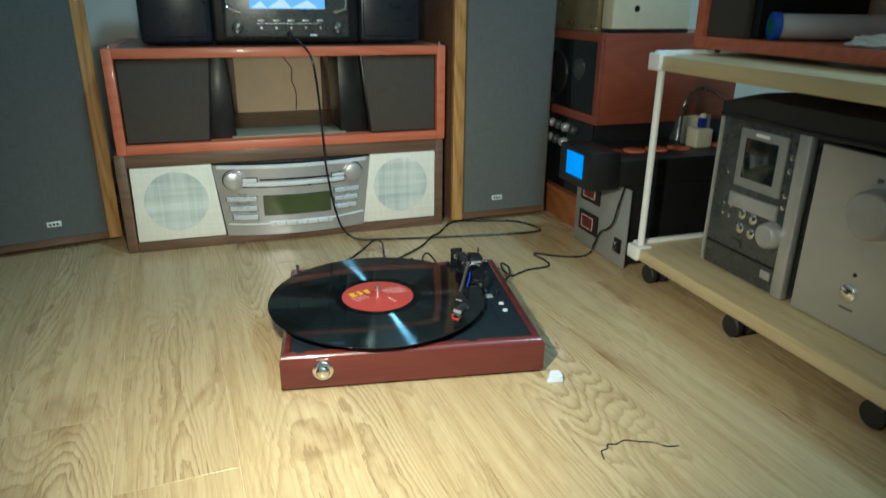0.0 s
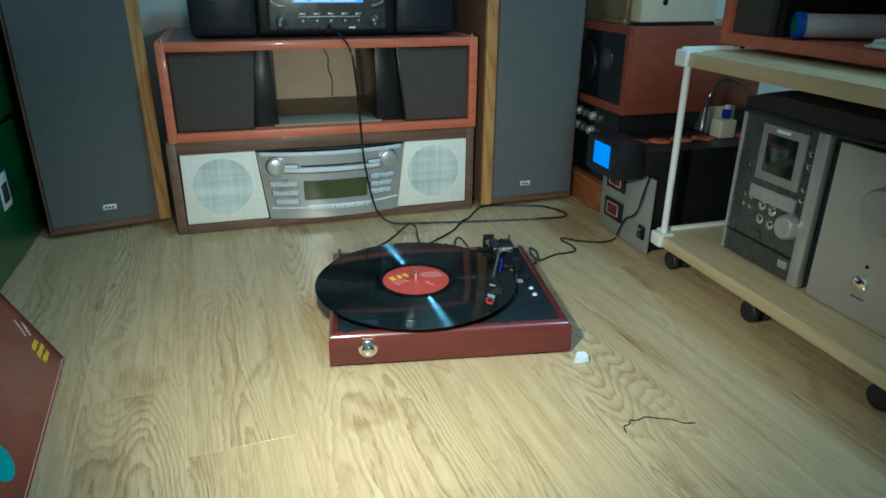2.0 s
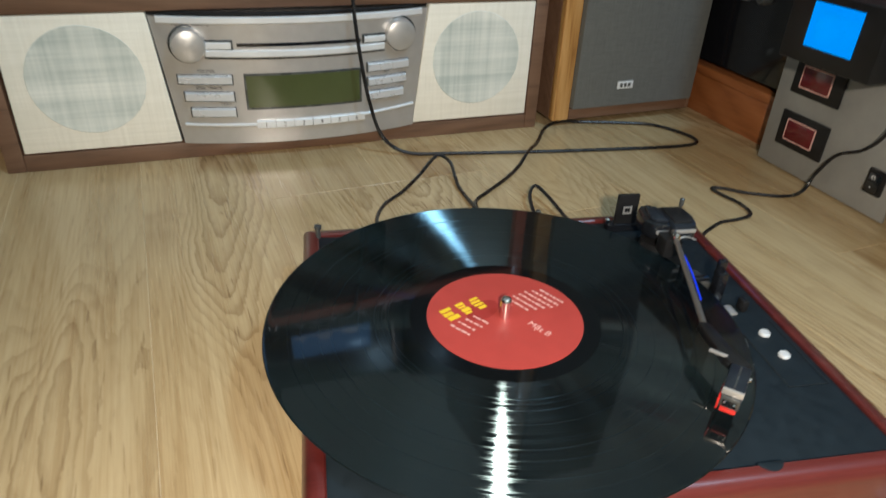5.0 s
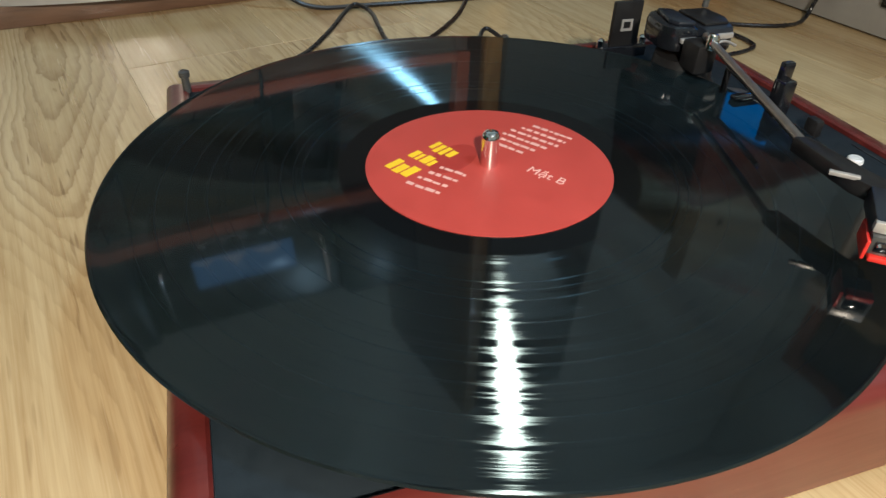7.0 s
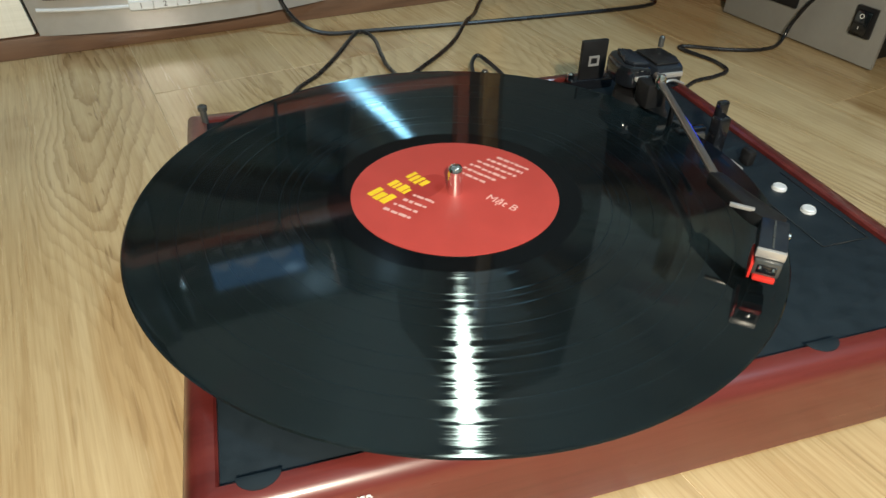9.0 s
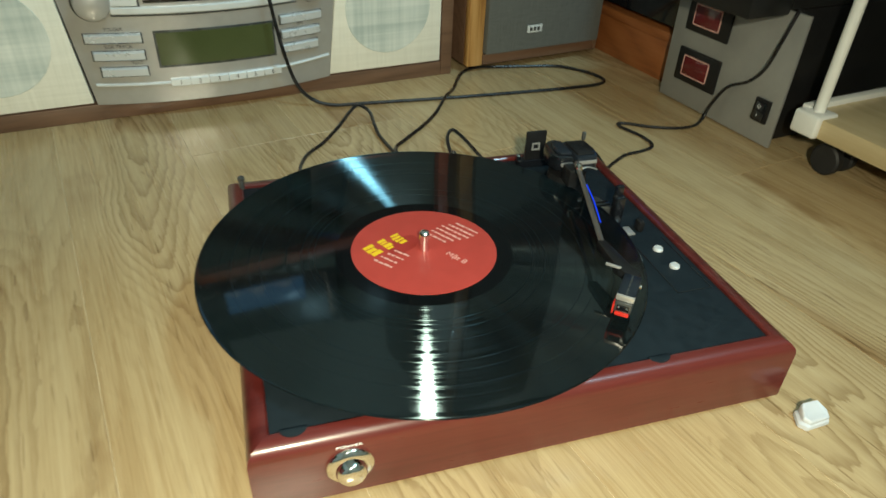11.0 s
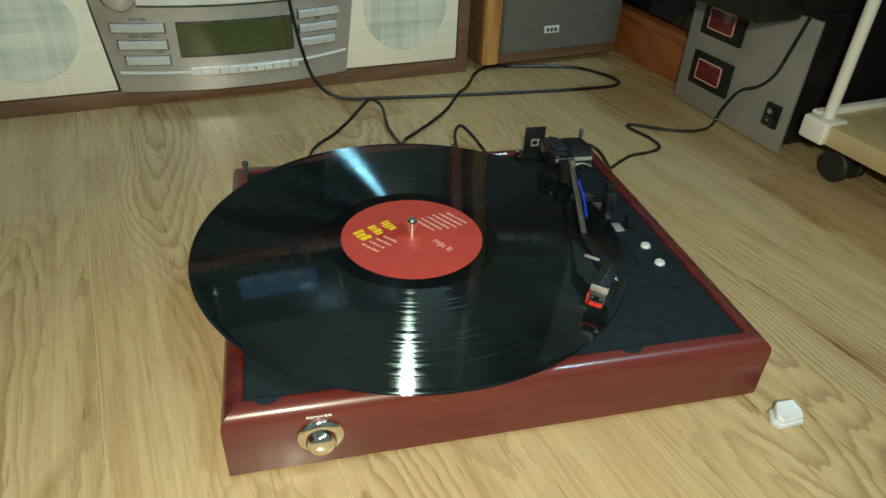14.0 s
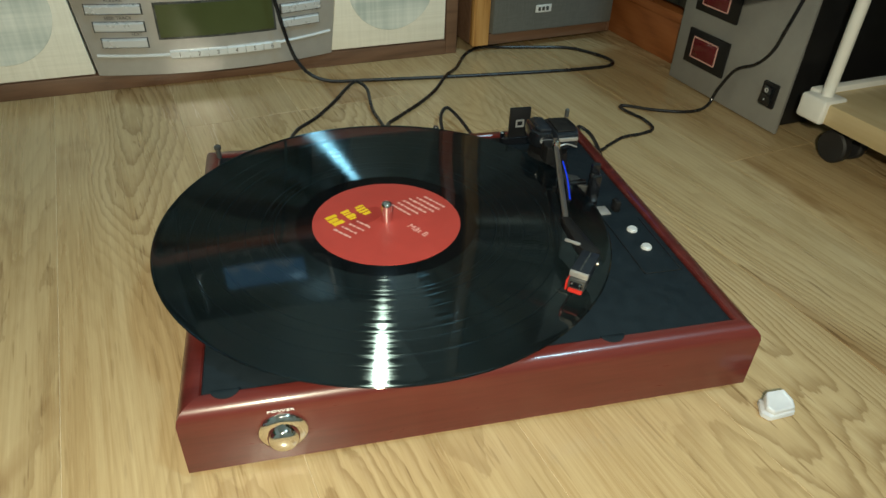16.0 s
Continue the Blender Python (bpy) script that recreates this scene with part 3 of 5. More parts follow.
for px in (-0.0024, 0.0024):
    part("cartridge_pin", rod(hm @ Vector((px, 0.0252, -0.0050)), hm @ Vector((px, 0.0268, -0.0056)), 0.0008, 10), CHROME, cart)
part("stylus_guard", join(box(-0.0042, 0.0042, 0.0222, 0.0268, -0.0112, -0.0090, 0.0007, m=hm), box(-0.0062, -0.0050, 0.0120, 0.0262, -0.0110, -0.0040, 0.0004, m=hm)), RED_STYLUS, shell, "bright red stylus guard")
part("shell_screw", lathe([(0, 0.0016), (0.0012, 0.0014), (0.0016, 0.0004)], hm @ Vector((0.0054, 0.006, -0.001)), hm @ Vector((0.02, 0.006, -0.001)), 12), CHROME, shell)
# lift post, arm rest and switches
part("lift_bridge", box(0.1000, 0.1180, 0.1600, 0.1650, DZ + 0.014, DZ + 0.0165, 0.0008), BLACK_GLOSS, TT)
part("lift_block", slab([(0.1040, 0.186), (0.1180, 0.178), (0.1200, 0.160), (0.1080, 0.166)], DZ, DZ + 0.012, 0.001), GUNMETAL, TT)
part("arm_rest_post", join(box(0.1170, 0.1245, 0.1500, 0.1580, DZ, DZ + 0.026, 0.0012), box(0.1175, 0.1240, 0.1540, 0.1580, DZ + 0.024, DZ + 0.034, 0.0012)), BLACK_GLOSS, TT, "tall black arm rest with a notch")
part("lift_lever", box(0.1335, 0.1385, 0.1390, 0.1470, DZ, DZ + 0.009, 0.0015), BLACK, TT)
part("lift_plate", box(0.1195, 0.1300, 0.1370, 0.1480, DZ, DZ + 0.0015, 0.0005), SILVER, TT)
part("arm_well", slab([(0.082, 0.160), (0.088, 0.110), (0.100, 0.080), (0.112, 0.100), (0.118, 0.130), (0.114, 0.165), (0.100, 0.185)], DZ, DZ + 0.0010, 0.0003), BLACK_GLOSS, TT)
bar = [(0.1022, 0.1740, 0.0722), (0.0962, 0.1500, 0.0720), (0.0874, 0.1225, 0.0716)]
part("led_bar", tube(bar, 0.0011, 10), BLACK, TT)
part("led", tube([(x + 0.0004, y, z + 0.0010) for x, y, z in bar], 0.0006, 10), LED_BLUE, TT, "glowing blue light strip beside the arm")
part("bar_post", rod((0.1018, 0.1725, DZ), (0.1018, 0.1725, 0.0718), 0.0016, 12), BLACK, TT)
groove = bmesh.new()
for a in ((0.1215, 0.1221, 0.066, 0.129), (0.1478, 0.1484, 0.066, 0.129), (0.1215, 0.1484, 0.0657, 0.0663)):
    box(a[0], a[1], a[2], a[3], DZ - 0.0005, DZ + 0.0004, 0, bm=groove)
part("button_border", groove, BLACK_GLOSS, TT)
for by in (0.1155, 0.0935):
    part("push_button", lathe([(0, 0.0038), (0.0006, 0.0038), (0.0007, 0.0035), (0.0016, 0.0035), (0.0021, 0.0029), (0.0019, 0.0022), (0.0023, 0.0008)], (0.1365, by, DZ), (0.1365, by, 1), 28), SILVER_LIGHT, TT, "round silver push button")

# record on the platter
REC = thing("vinyl_record", "black twelve-inch vinyl record with a red paper label", "record", (RX * 0.98741 + RY * 0.15816, -RX * 0.15816 + RY * 0.98741, RZ), -9.1, world_coords=False)
part("disc", lathe([(0.0004, 0.1485), (0.0002, 0.1496), (0.0008, 0.1503), (0.0014, 0.1497), (0.0013, 0.1488), (0.0015, 0.1455), (0.0015, 0.0600), (0.0013, 0.0500)], (0, 0, 0), (0, 0, 1), 160), VINYL, REC)
plabel = part("paper_label", lathe([(0.0012, 0.0499), (0.0017, 0.0499), (0.00175, 0.0490), (0.00175, 0.0036)], (0, 0, 0), (0, 0, 1), 96), LABEL_RED, REC, "red paper centre label")


def print_bars(rows, material, name, parent, z, m=Matrix()):
    """Unreadable print: short uneven bars. Rows: centre x, y, length, height, turn in degrees."""
    rnd = random.Random(5)
    for i, (x, y, ln, hh, a) in enumerate(rows):
        b = bmesh.new()
        at = -ln / 2
        while at < ln / 2:
            w = rnd.uniform(0.0016, 0.0042)
            w = min(w, ln / 2 - at)
            box(at, at + w, -hh / 2 * rnd.uniform(0.7, 1.2), hh / 2 * rnd.uniform(0.7, 1.2), z, z + 0.0001, 0, bm=b, m=m @ pose(x, y, 0, 0, 0, a))
            at += w + rnd.uniform(0.0005, 0.0011)
        part(name, b, material, parent, smooth=0)


# a darker red oval on the label, beside the spindle
patch = bmesh.new()
bmesh.ops.create_circle(patch, cap_ends=True, segments=32, radius=1.0)
patch.transform(Matrix.Translation((-0.0125, 0.0085, 0.00178)) @ Matrix.Rotation(radians(38), 4, "Z") @ Matrix.Diagonal((0.0135, 0.0080, 1, 1)))
part("dark_patch", patch, LABEL_DARK, plabel, "darker red oval patch beside the spindle", smooth=0)
print_bars([(-0.0345, 0.0065, 0.0125, 0.0078, -62), (-0.0245, 0.0115, 0.0125, 0.0070, -62), (-0.0142, 0.0160, 0.0125, 0.0066, -62)], YELLOW, "yellow_print", plabel, 0.00185)
print_bars([(-0.031 + i * 0.0050, -0.010 + i * 0.0028, 0.015 - i * 0.001, 0.0018, -50) for i in range(4)]
           + [(0.012 + i * 0.0050, 0.012 + i * 0.0012, 0.024 - abs(i - 3) * 0.002, 0.0018, -56) for i in range(6)]
           , PINK_PRINT, "pale_print", plabel, 0.00185)

letters("side_lettering", "M\u1eb7t B", 0.0068, Matrix.Translation((0.0185, -0.0150, 0.00185)) @ Matrix.Rotation(radians(-56), 4, "Z"), PINK_PRINT, plabel, 0.00006)

# ---- white cap and thread on the floor ----
CAP = thing("plastic_cap", "small frosted white plastic cap lying on the floor", "cap", (0.1685, -0.0475, 0), -8, world_coords=False)


def cap_lump():
    """A squat, six-sided lump with a waist and a slanting hollowed top."""
    b = bmesh.new()
    base = [(-0.0118, -0.0030), (-0.0085, -0.0078), (0.0094, -0.0070), (0.0112, -0.0018), (0.0085, 0.0064), (-0.0070, 0.0066)]
    rings = []
    for k, z, lift in ((0.93, 0.0, 0), (1.0, 0.0010, 0), (0.97, 0.0036, 0), (0.84, 0.0044, 0), (0.86, 0.0052, 0), (0.84, 0.0082, 0.0016), (0.76, 0.0092, 0.0020), (0.58, 0.0086, 0.0016)):
        rings.append([b.verts.new((x * k + 0.0008 * (k < 0.9), y * k, z + lift * (y / 0.007))) for x, y in base])
    for lo, hi in zip(rings, rings[1:]):
        for i in range(6):
            b.faces.new((lo[i], lo[(i + 1) % 6], hi[(i + 1) % 6], hi[i]))
    b.faces.new(list(reversed(rings[0])))
    b.faces.new(rings[-1])
    bmesh.ops.bevel(b, geom=[e for e in b.edges if abs(e.verts[0].co.z - e.verts[1].co.z) > 0.0005], offset=0.0007, segments=2, profile=0.5, affect="EDGES")
    return b


part("cap_body", cap_lump(), WHITE_SOFT, CAP, smooth=30)
HAIR = thing("thread", "thin dark curly thread lying on the floor", "thread", (0.15, -0.2, 0))
part("strand", tube([(0.146, -0.204, 0.0008), (0.150, -0.192, 0.0008), (0.158, -0.190, 0.0008), (0.163, -0.184, 0.0012), (0.172, -0.186, 0.0008), (0.184, -0.183, 0.0008), (0.198, -0.190, 0.001), (0.212, -0.196, 0.0008), (0.222, -0.206, 0.001), (0.235, -0.209, 0.0008)], 0.0007, 6), CABLE, HAIR)

# ---- radio cabinet ----
RADIO = thing("radio_cabinet", "walnut cabinet with silver car radio between two linen speaker panels", "radio", (-0.077, 0.7, 0))
RX0, RX1, RF = -0.386, 0.229, 0.589
part("side_panel", box(RX0, RX0 + 0.018, RF, 0.90, 0, 0.185, 0.0012), WALNUT, RADIO)
part("side_panel", box(RX1 - 0.016, RX1, RF, 0.90, 0, 0.185, 0.0012), WALNUT, RADIO)
part("bottom_panel", box(RX0 + 0.018, RX1 - 0.016, RF, 0.90, 0, 0.0185, 0.0012), WALNUT, RADIO)
part("top_panel", box(RX0 + 0.018, RX1 - 0.016, RF, 0.90, 0.161, 0.185, 0.0012), WALNUT, RADIO)
part("back_panel", box(RX0 + 0.018, RX1 - 0.016, 0.885, 0.898, 0.0185, 0.161, 0), WALNUT, RADIO)
part("baffle", box(RX0 + 0.018, RX1 - 0.016, RF + 0.012, RF + 0.020, 0.0185, 0.161, 0), BLACK, RADIO)
TOXZ = Matrix(((1, 0, 0, 0), (0, 0, -1, 0), (0, 1, 0, 0), (0, 0, 0, 1)))  # outline x, y -> x, z; thickness towards -y


def linen_panel(outline, cx, cz):
    p = part("speaker_panel", slab(outline, 0, 0.012, 0.0015, m=Matrix.Translation((0, RF + 0.0125, 0)) @ TOXZ), LINEN, RADIO, "cream woven linen speaker panel")
    part("speaker_opening", lathe([(0, 0.056), (0.0006, 0.0555)], (cx, RF + 0.0006, cz), (cx, -1, cz), 48), LINEN_THIN, p, "round speaker opening behind greyed linen")


linen_panel([(-0.366, 0.0200), (-0.2095, 0.0200), (-0.2245, 0.1600), (-0.364, 0.1600)], -0.291, 0.094)
linen_panel([(0.0590, 0.0200), (0.2115, 0.0200), (0.2120, 0.1600), (0.0770, 0.1600)], 0.139, 0.095)
FC = -0.073


def bulge(x):
    u = min(1, abs(x - FC) / 0.150)
    return -0.026 * (1 - u * u)


def strip(x0, x1, y0, y1, z0, z1, z2=None, z3=None, n=16, sag=0.0):
    """A bowed bar from x0 to x1; z2, z3: heights at its right end."""
    b = bmesh.new()
    z2, z3 = z0 if z2 is None else z2, z1 if z3 is None else z3
    rows = []
    for i in range(n + 1):
        t = i / n
        x = x0 + (x1 - x0) * t
        lo, hi = z0 + (z2 - z0) * t - sag * 4 * t * (1 - t), z1 + (z3 - z1) * t - sag * 4 * t * (1 - t)
        c = min(0.0012, (hi - lo) / 3)
        rows.append([b.verts.new((x, yy + bulge(x), zz)) for yy, zz in ((y1, lo), (y0 + c, lo), (y0, lo + c), (y0, hi - c), (y0 + c, hi), (y1, hi))])
    for a, c in zip(rows, rows[1:]):
        for k in range(6):
            b.faces.new((a[k], a[(k + 1) % 6], c[(k + 1) % 6], c[k]))
    b.faces.new(rows[0])
    b.faces.new(list(reversed(rows[-1])))
    return b


def fascia():
    b = bmesh.new()
    n, k = 28, 10
    g = []
    for j in range(k + 1):
        t = j / k
        z = 0.0190 + t * 0.137
        l, r = -0.2065 - 0.0165 * t, 0.0585 + 0.0170 * t
        g.append([(l + (r - l) * i / n, z - 0.004 * (1 - (2 * i / n - 1) ** 2) * (1 - t)) for i in range(n + 1)])
    front = [[b.verts.new((x, RF + 0.004 + bulge(x), max(z, 0.0188))) for x, z in row] for row in g]
    back = [[b.verts.new((x, RF + 0.011, max(z, 0.0188))) for x, z in row] for row in g]
    for s in (front, back):
        for j in range(k):
            for i in range(n):
                b.faces.new((s[j][i], s[j][i + 1], s[j + 1][i + 1], s[j + 1][i]))
    for i in range(n):
        b.faces.new((front[0][i], front[0][i + 1], back[0][i + 1], back[0][i]))
        b.faces.new((front[k][i], front[k][i + 1], back[k][i + 1], back[k][i]))
    for j in range(k):
        b.faces.new((front[j][0], front[j + 1][0], back[j + 1][0], back[j][0]))
        b.faces.new((front[j][n], front[j + 1][n], back[j + 1][n], back[j][n]))
    return part("fascia", b, SILVER, RADIO, "bowed silver car radio front", smooth=50)


FAS = fascia()
YF = RF + 0.004
part("top_rim", strip(-0.216, 0.068, YF - 0.0020, YF + 0.002, 0.1490, 0.1565), SILVER_LIGHT, FAS)
part("top_gap", strip(-0.222, 0.075, YF + 0.003, YF + 0.007, 0.1566, 0.1605), BLACK, FAS)
part("disc_slot", strip(-0.140, -0.008, YF - 0.0008, YF + 0.002, 0.1255, 0.1300), BLACK_GLOSS, FAS, "black disc slot")
part("slot_lip", strip(-0.172, 0.020, YF - 0.0035, YF + 0.002, 0.1160, 0.1235, sag=0.001), SILVER_LIGHT, FAS, "bright lip below the disc slot")
# dark strips behind the keys draw the shadow outline around them
part("key_shade", strip(-0.1732, -0.1440, YF - 0.0022, YF + 0.002, 0.1232, 0.1334), GUNMETAL, FAS)
part("key_shade", strip(-0.0062, 0.0232, YF - 0.0022, YF + 0.002, 0.1240, 0.1340), GUNMETAL, FAS)
part("eject_button", strip(-0.171, -0.146, YF - 0.0035, YF + 0.002, 0.1240, 0.1315), SILVER_LIGHT, FAS)
part("load_button", strip(-0.004, 0.021, YF - 0.0035, YF + 0.002, 0.1250, 0.1320), SILVER_LIGHT, FAS)
for kx, kz in ((-0.188, 0.1285), (0.0385, 0.1315)):
    ky = YF + bulge(kx)
    part("knob_ring", lathe([(0, 0.0200), (0.002, 0.0196), (0.003, 0.0180)], (kx, ky + 0.001, kz), (kx, -1, kz), 40), GUNMETAL, FAS)
    part("rotary_knob", lathe([(0, 0.0178), (0.008, 0.0172), (0.011, 0.0160), (0.0125, 0.0120), (0.013, 0.0005)], (kx, ky - 0.001, kz), (kx, -1, kz), 40), SILVER, FAS, "round silver rotary knob")
part("display", strip(-0.1345, -0.0105, YF - 0.0010, YF + 0.002, 0.0590, 0.0960), LCD_GREEN, FAS, "dark olive radio display")
# side keys, each with a dark strip behind as its shadow outline
for zz in (0.0920, 0.0735, 0.0560):
    part("key_shade", strip(-0.2045 + (0.0920 - zz) * 0.25, -0.1475, YF - 0.0012, YF + 0.002, zz - 0.0066, zz + 0.0050), GUNMETAL, FAS, "dark strip standing in for shade round the key")
    part("side_button", strip(-0.203 + (0.0920 - zz) * 0.25, -0.149, YF - 0.0060, YF + 0.002, zz - 0.0045, zz + 0.0045), SILVER_BUTTON, FAS)
for zz in (0.0975, 0.0810, 0.0650):
    part("key_shade", strip(-0.0020, 0.0515 - (0.0980 - zz) * 0.2, YF - 0.0012, YF + 0.002, zz - 0.0066, zz + 0.0050), GUNMETAL, FAS, "dark strip standing in for shade round the key")
    part("side_button", strip(-0.0005, 0.0500 - (0.0980 - zz) * 0.2, YF - 0.0060, YF + 0.002, zz - 0.0045, zz + 0.0045), SILVER_BUTTON, FAS)
part("display_bezel", strip(-0.1368, -0.0082, YF - 0.0006, YF + 0.002, 0.0568, 0.0982), GUNMETAL, FAS)
part("lip_gap", strip(-0.173, 0.021, YF - 0.0012, YF + 0.002, 0.1135, 0.1162, sag=0.001), GUNMETAL, FAS)
part("lower_lip", strip(-0.203, 0.058, YF - 0.0030, YF + 0.002, 0.0400, 0.0430, 0.0450, 0.0480, n=24, sag=0.003), SILVER_LIGHT, FAS, "bright curved lip")
for i in range(6):
    x0 = -0.1280 + i * 0.0205
    pb = part("preset_button", strip(x0, x0 + 0.0197, YF - 0.0042, YF + 0.002, 0.0365, 0.0455, n=3), SILVER_LIGHT, FAS)
    xc = x0 + 0.0098
    letters("digit", str(i + 1), 0.0068, Matrix.Translation((xc, YF - 0.0043 + bulge(xc), 0.0410)) @ FRONT, GREY_PRINT, pb)


def radio_text(s, x, z, size=0.0050):
    letters("lettering", s, size, Matrix.Translation((x, YF - 0.0003 + bulge(x) + 0.0, z)) @ Matrix.Rotation(math.atan((bulge(x + 0.001) - bulge(x)) / 0.001), 4, "Z") @ FRONT, GREY_PRINT, FAS)


radio_text("POWER   VOLUME", -0.183, 0.1525 - 0.0035, 0.0046)
radio_text("FOLDER", -0.174, 0.1005)
radio_text("SEEK TRACK", -0.173, 0.0822)
radio_text("TEXT", -0.158, 0.0646)
radio_text("AM", 0.023, 0.0900)
radio_text("FM", 0.040, 0.0750)

# ---- cherry shelf box on the radio ----
SHELF = thing("shelf_box", "cherry-red framed shelf box with dark speakers on the radio cabinet", "shelf", (-0.074, 0.75, 0.185))
SX0, SX1, SF, SZ0, SZ1, SB = -0.379, 0.231, 0.585, 0.1852, 0.367, 0.93


def shelf_box(parent, x0, x1, yf, yb, z0, z1, t):
    part("side_board", box(x0, x0 + t, yf, yb, z0, z1, 0.001), CHERRY, parent)
    part("side_board", box(x1 - t, x1, yf, yb, z0, z1, 0.001), CHERRY, parent)
    part("bottom_board", box(x0 + t, x1 - t, yf, yb, z0, z0 + t, 0.001), CHERRY, parent)
    part("top_edge", box(x0 + t, x1 - t, yf, yf + 0.02, z1 - t, z1, 0.001), CHERRY, parent)
    part("top_board", box(x0 + t, x1 - t, yf + 0.02, yb, z1 - t, z1 - 0.0005, 0), WALNUT, parent)
    part("back_board", box(x0 + t, x1 - t, yb - 0.006, yb - 0.001, z0 + t, z1 - t, 0), WALNUT, parent)


shelf_box(SHELF, SX0, SX1, SF, SB, SZ0, SZ1, 0.0165)
IZ0, IZ1 = SZ0 + 0.0167, SZ1 - 0.0167
for side in (0, 1):
    ox = [(-0.3620, IZ0), (-0.2190, IZ0), (-0.2060, IZ1), (-0.3620, IZ1)] if side == 0 else [(0.0800, IZ0), (0.2140, IZ0), (0.2140, IZ1), (0.0640, IZ1)]
    sp = part("speaker", slab(ox, 0, 0.14, 0.001, m=Matrix.Translation((0, SF + 0.152, 0)) @ TOXZ), BLACK, SHELF, "black speaker set in the shelf box")
    inner = [(x + (0.003 if x < -0.3 or 0 < x < 0.1 else -0.003), z + (0.003 if z < 0.25 else -0.003)) for x, z in ox]
    part("grille_cloth", slab(inner, 0, 0.005, 0.001, m=Matrix.Translation((0, SF + 0.0125, 0)) @ TOXZ), BLACK_CLOTH, sp, "dark brown grille cloth")
for ox in ([(-0.2185, IZ0), (-0.1720, IZ0), (-0.1800, IZ1), (-0.2055, IZ1)], [(0.0260, IZ0), (0.0790, IZ0), (0.0630, IZ1), (0.0240, IZ1)]):
    part("inner_side", slab(ox, 0, 0.12, 0.0008, m=Matrix.Translation((0, SF + 0.150, 0)) @ TOXZ), BLACK, SHELF, "black slanting cabinet side")
part("card_panel", box(-0.158, 0.034, 0.905, 0.910, IZ0, IZ1, 0.0005), CARD, SHELF, "pale tan board at the back of the shelf box")
part("card_cable", tube([(-0.062, 0.902, 0.349), (-0.055, 0.902, 0.332), (-0.040, 0.902, 0.312), (-0.032, 0.902, 0.296), (-0.034, 0.902, 0.272), (-0.026, 0.902, 0.246), (-0.028, 0.902, 0.206)], 0.0014, 6), WALNUT, SHELF)
part("inner_floor", box(-0.181, 0.034, SF + 0.1105, 0.904, IZ0, IZ0 + 0.002, 0), WALNUT, SHELF)
part("inner_plate", box(-0.181, 0.034, SF + 0.025, SF + 0.11, IZ0, IZ0 + 0.003, 0.0005), PLATE, SHELF, "pale plate on the shelf bottom")
for qx in (-0.367, 0.222):
    part("stud", lathe([(0, 0.003), (0.002, 0.0045), (0.0045, 0.0042), (0.0065, 0.002), (0.007, 0.0005)], (qx, SF + 0.010, SZ1 - 0.0006), (qx, SF + 0.010, 1), 16), CHROME, SHELF, "shiny metal stud")

# ---- boombox on the shelf box ----
BOOM = thing("boombox", "black stereo with a pale lit display on the shelf box", "stereo", (-0.06, 0.7, 0.367))
BF, BZ = 0.640, 0.3672
for a, c in ((-0.318, -0.196), (0.074, 0.196)):
    sp = part("speaker", box(a, c, BF, 0.80, BZ + 0.004, BZ + 0.20, 0.008, 3), NAVY, BOOM, "blue-black speaker side")
    part("speaker_grille", box(a + 0.008, c - 0.008, BF - 0.003, BF + 0.003, BZ + 0.014, BZ + 0.19, 0.003), NAVY, sp)
mid = part("body", box(-0.196, 0.074, BF + 0.004, 0.80, BZ + 0.003, BZ + 0.19, 0.008, 3), BLACK, BOOM)
part("front_plate", box(-0.176, 0.054, BF - 0.006, BF + 0.006, BZ + 0.012, BZ + 0.178, 0.006, 3), GUNMETAL, mid)
part("display", box(-0.128, 0.008, BF - 0.008, BF - 0.004, BZ + 0.064, BZ + 0.112, 0.001), LCD_WHITE, mid, "pale blue lit display")
for px, pw, ph in ((-0.112, 0.030, 0.012), (-0.075, 0.044, 0.018), (-0.030, 0.050, 0.014)):
    pk = bmesh.new()
    pk.faces.new([pk.verts.new(c) for c in ((px - pw / 2, BF - 0.0083, BZ + 0.0655), (px + pw / 2, BF - 0.0083, BZ + 0.0655), (px + pw * 0.12, BF - 0.0083, BZ + 0.0655 + ph))])
    part("display_shape", pk, LCD_PALE, mid, smooth=0)
part("button_rail", box(-0.118, 0.000, BF - 0.0085, BF - 0.005, BZ + 0.038, BZ + 0.0392, 0.0003), SILVER_LIGHT, mid)
for i in range(5):
    part("button", box(-0.116 + i * 0.027, -0.104 + i * 0.027, BF - 0.008, BF - 0.004, BZ + 0.042, BZ + 0.0455, 0.0005), SILVER, mid)
    part("button", lathe([(0, 0.0026), (0.002, 0.0022)], (-0.110 + i * 0.027, BF - 0.006, BZ + 0.031), (-0.110 + i * 0.027, -1, BZ + 0.031), 12), SILVER, mid)
for kx in (-0.152, 0.031):
    part("corner_knob", lathe([(0, 0.0105), (0.004, 0.0100), (0.006, 0.0075), (0.0062, 0.0005)], (kx, BF - 0.006, BZ + 0.031), (kx, -1, BZ + 0.031), 24), GUNMETAL, mid)
    for dz in (-0.006, 0.005):
        part("glint_button", lathe([(0, 0.0032), (0.002, 0.0026)], (kx + dz * 0.3, BF - 0.012, BZ + 0.031 + dz), (kx, -1, BZ + 0.031 + dz), 12), CHROME, mid)
part("handle", tube([(-0.172, BF - 0.007, BZ + 0.155), (-0.169, BF - 0.010, BZ + 0.075), (-0.160, BF - 0.010, BZ + 0.062), (-0.145, BF - 0.008, BZ + 0.058)], 0.0028, 8), CHROME, mid, "curved chrome trim")
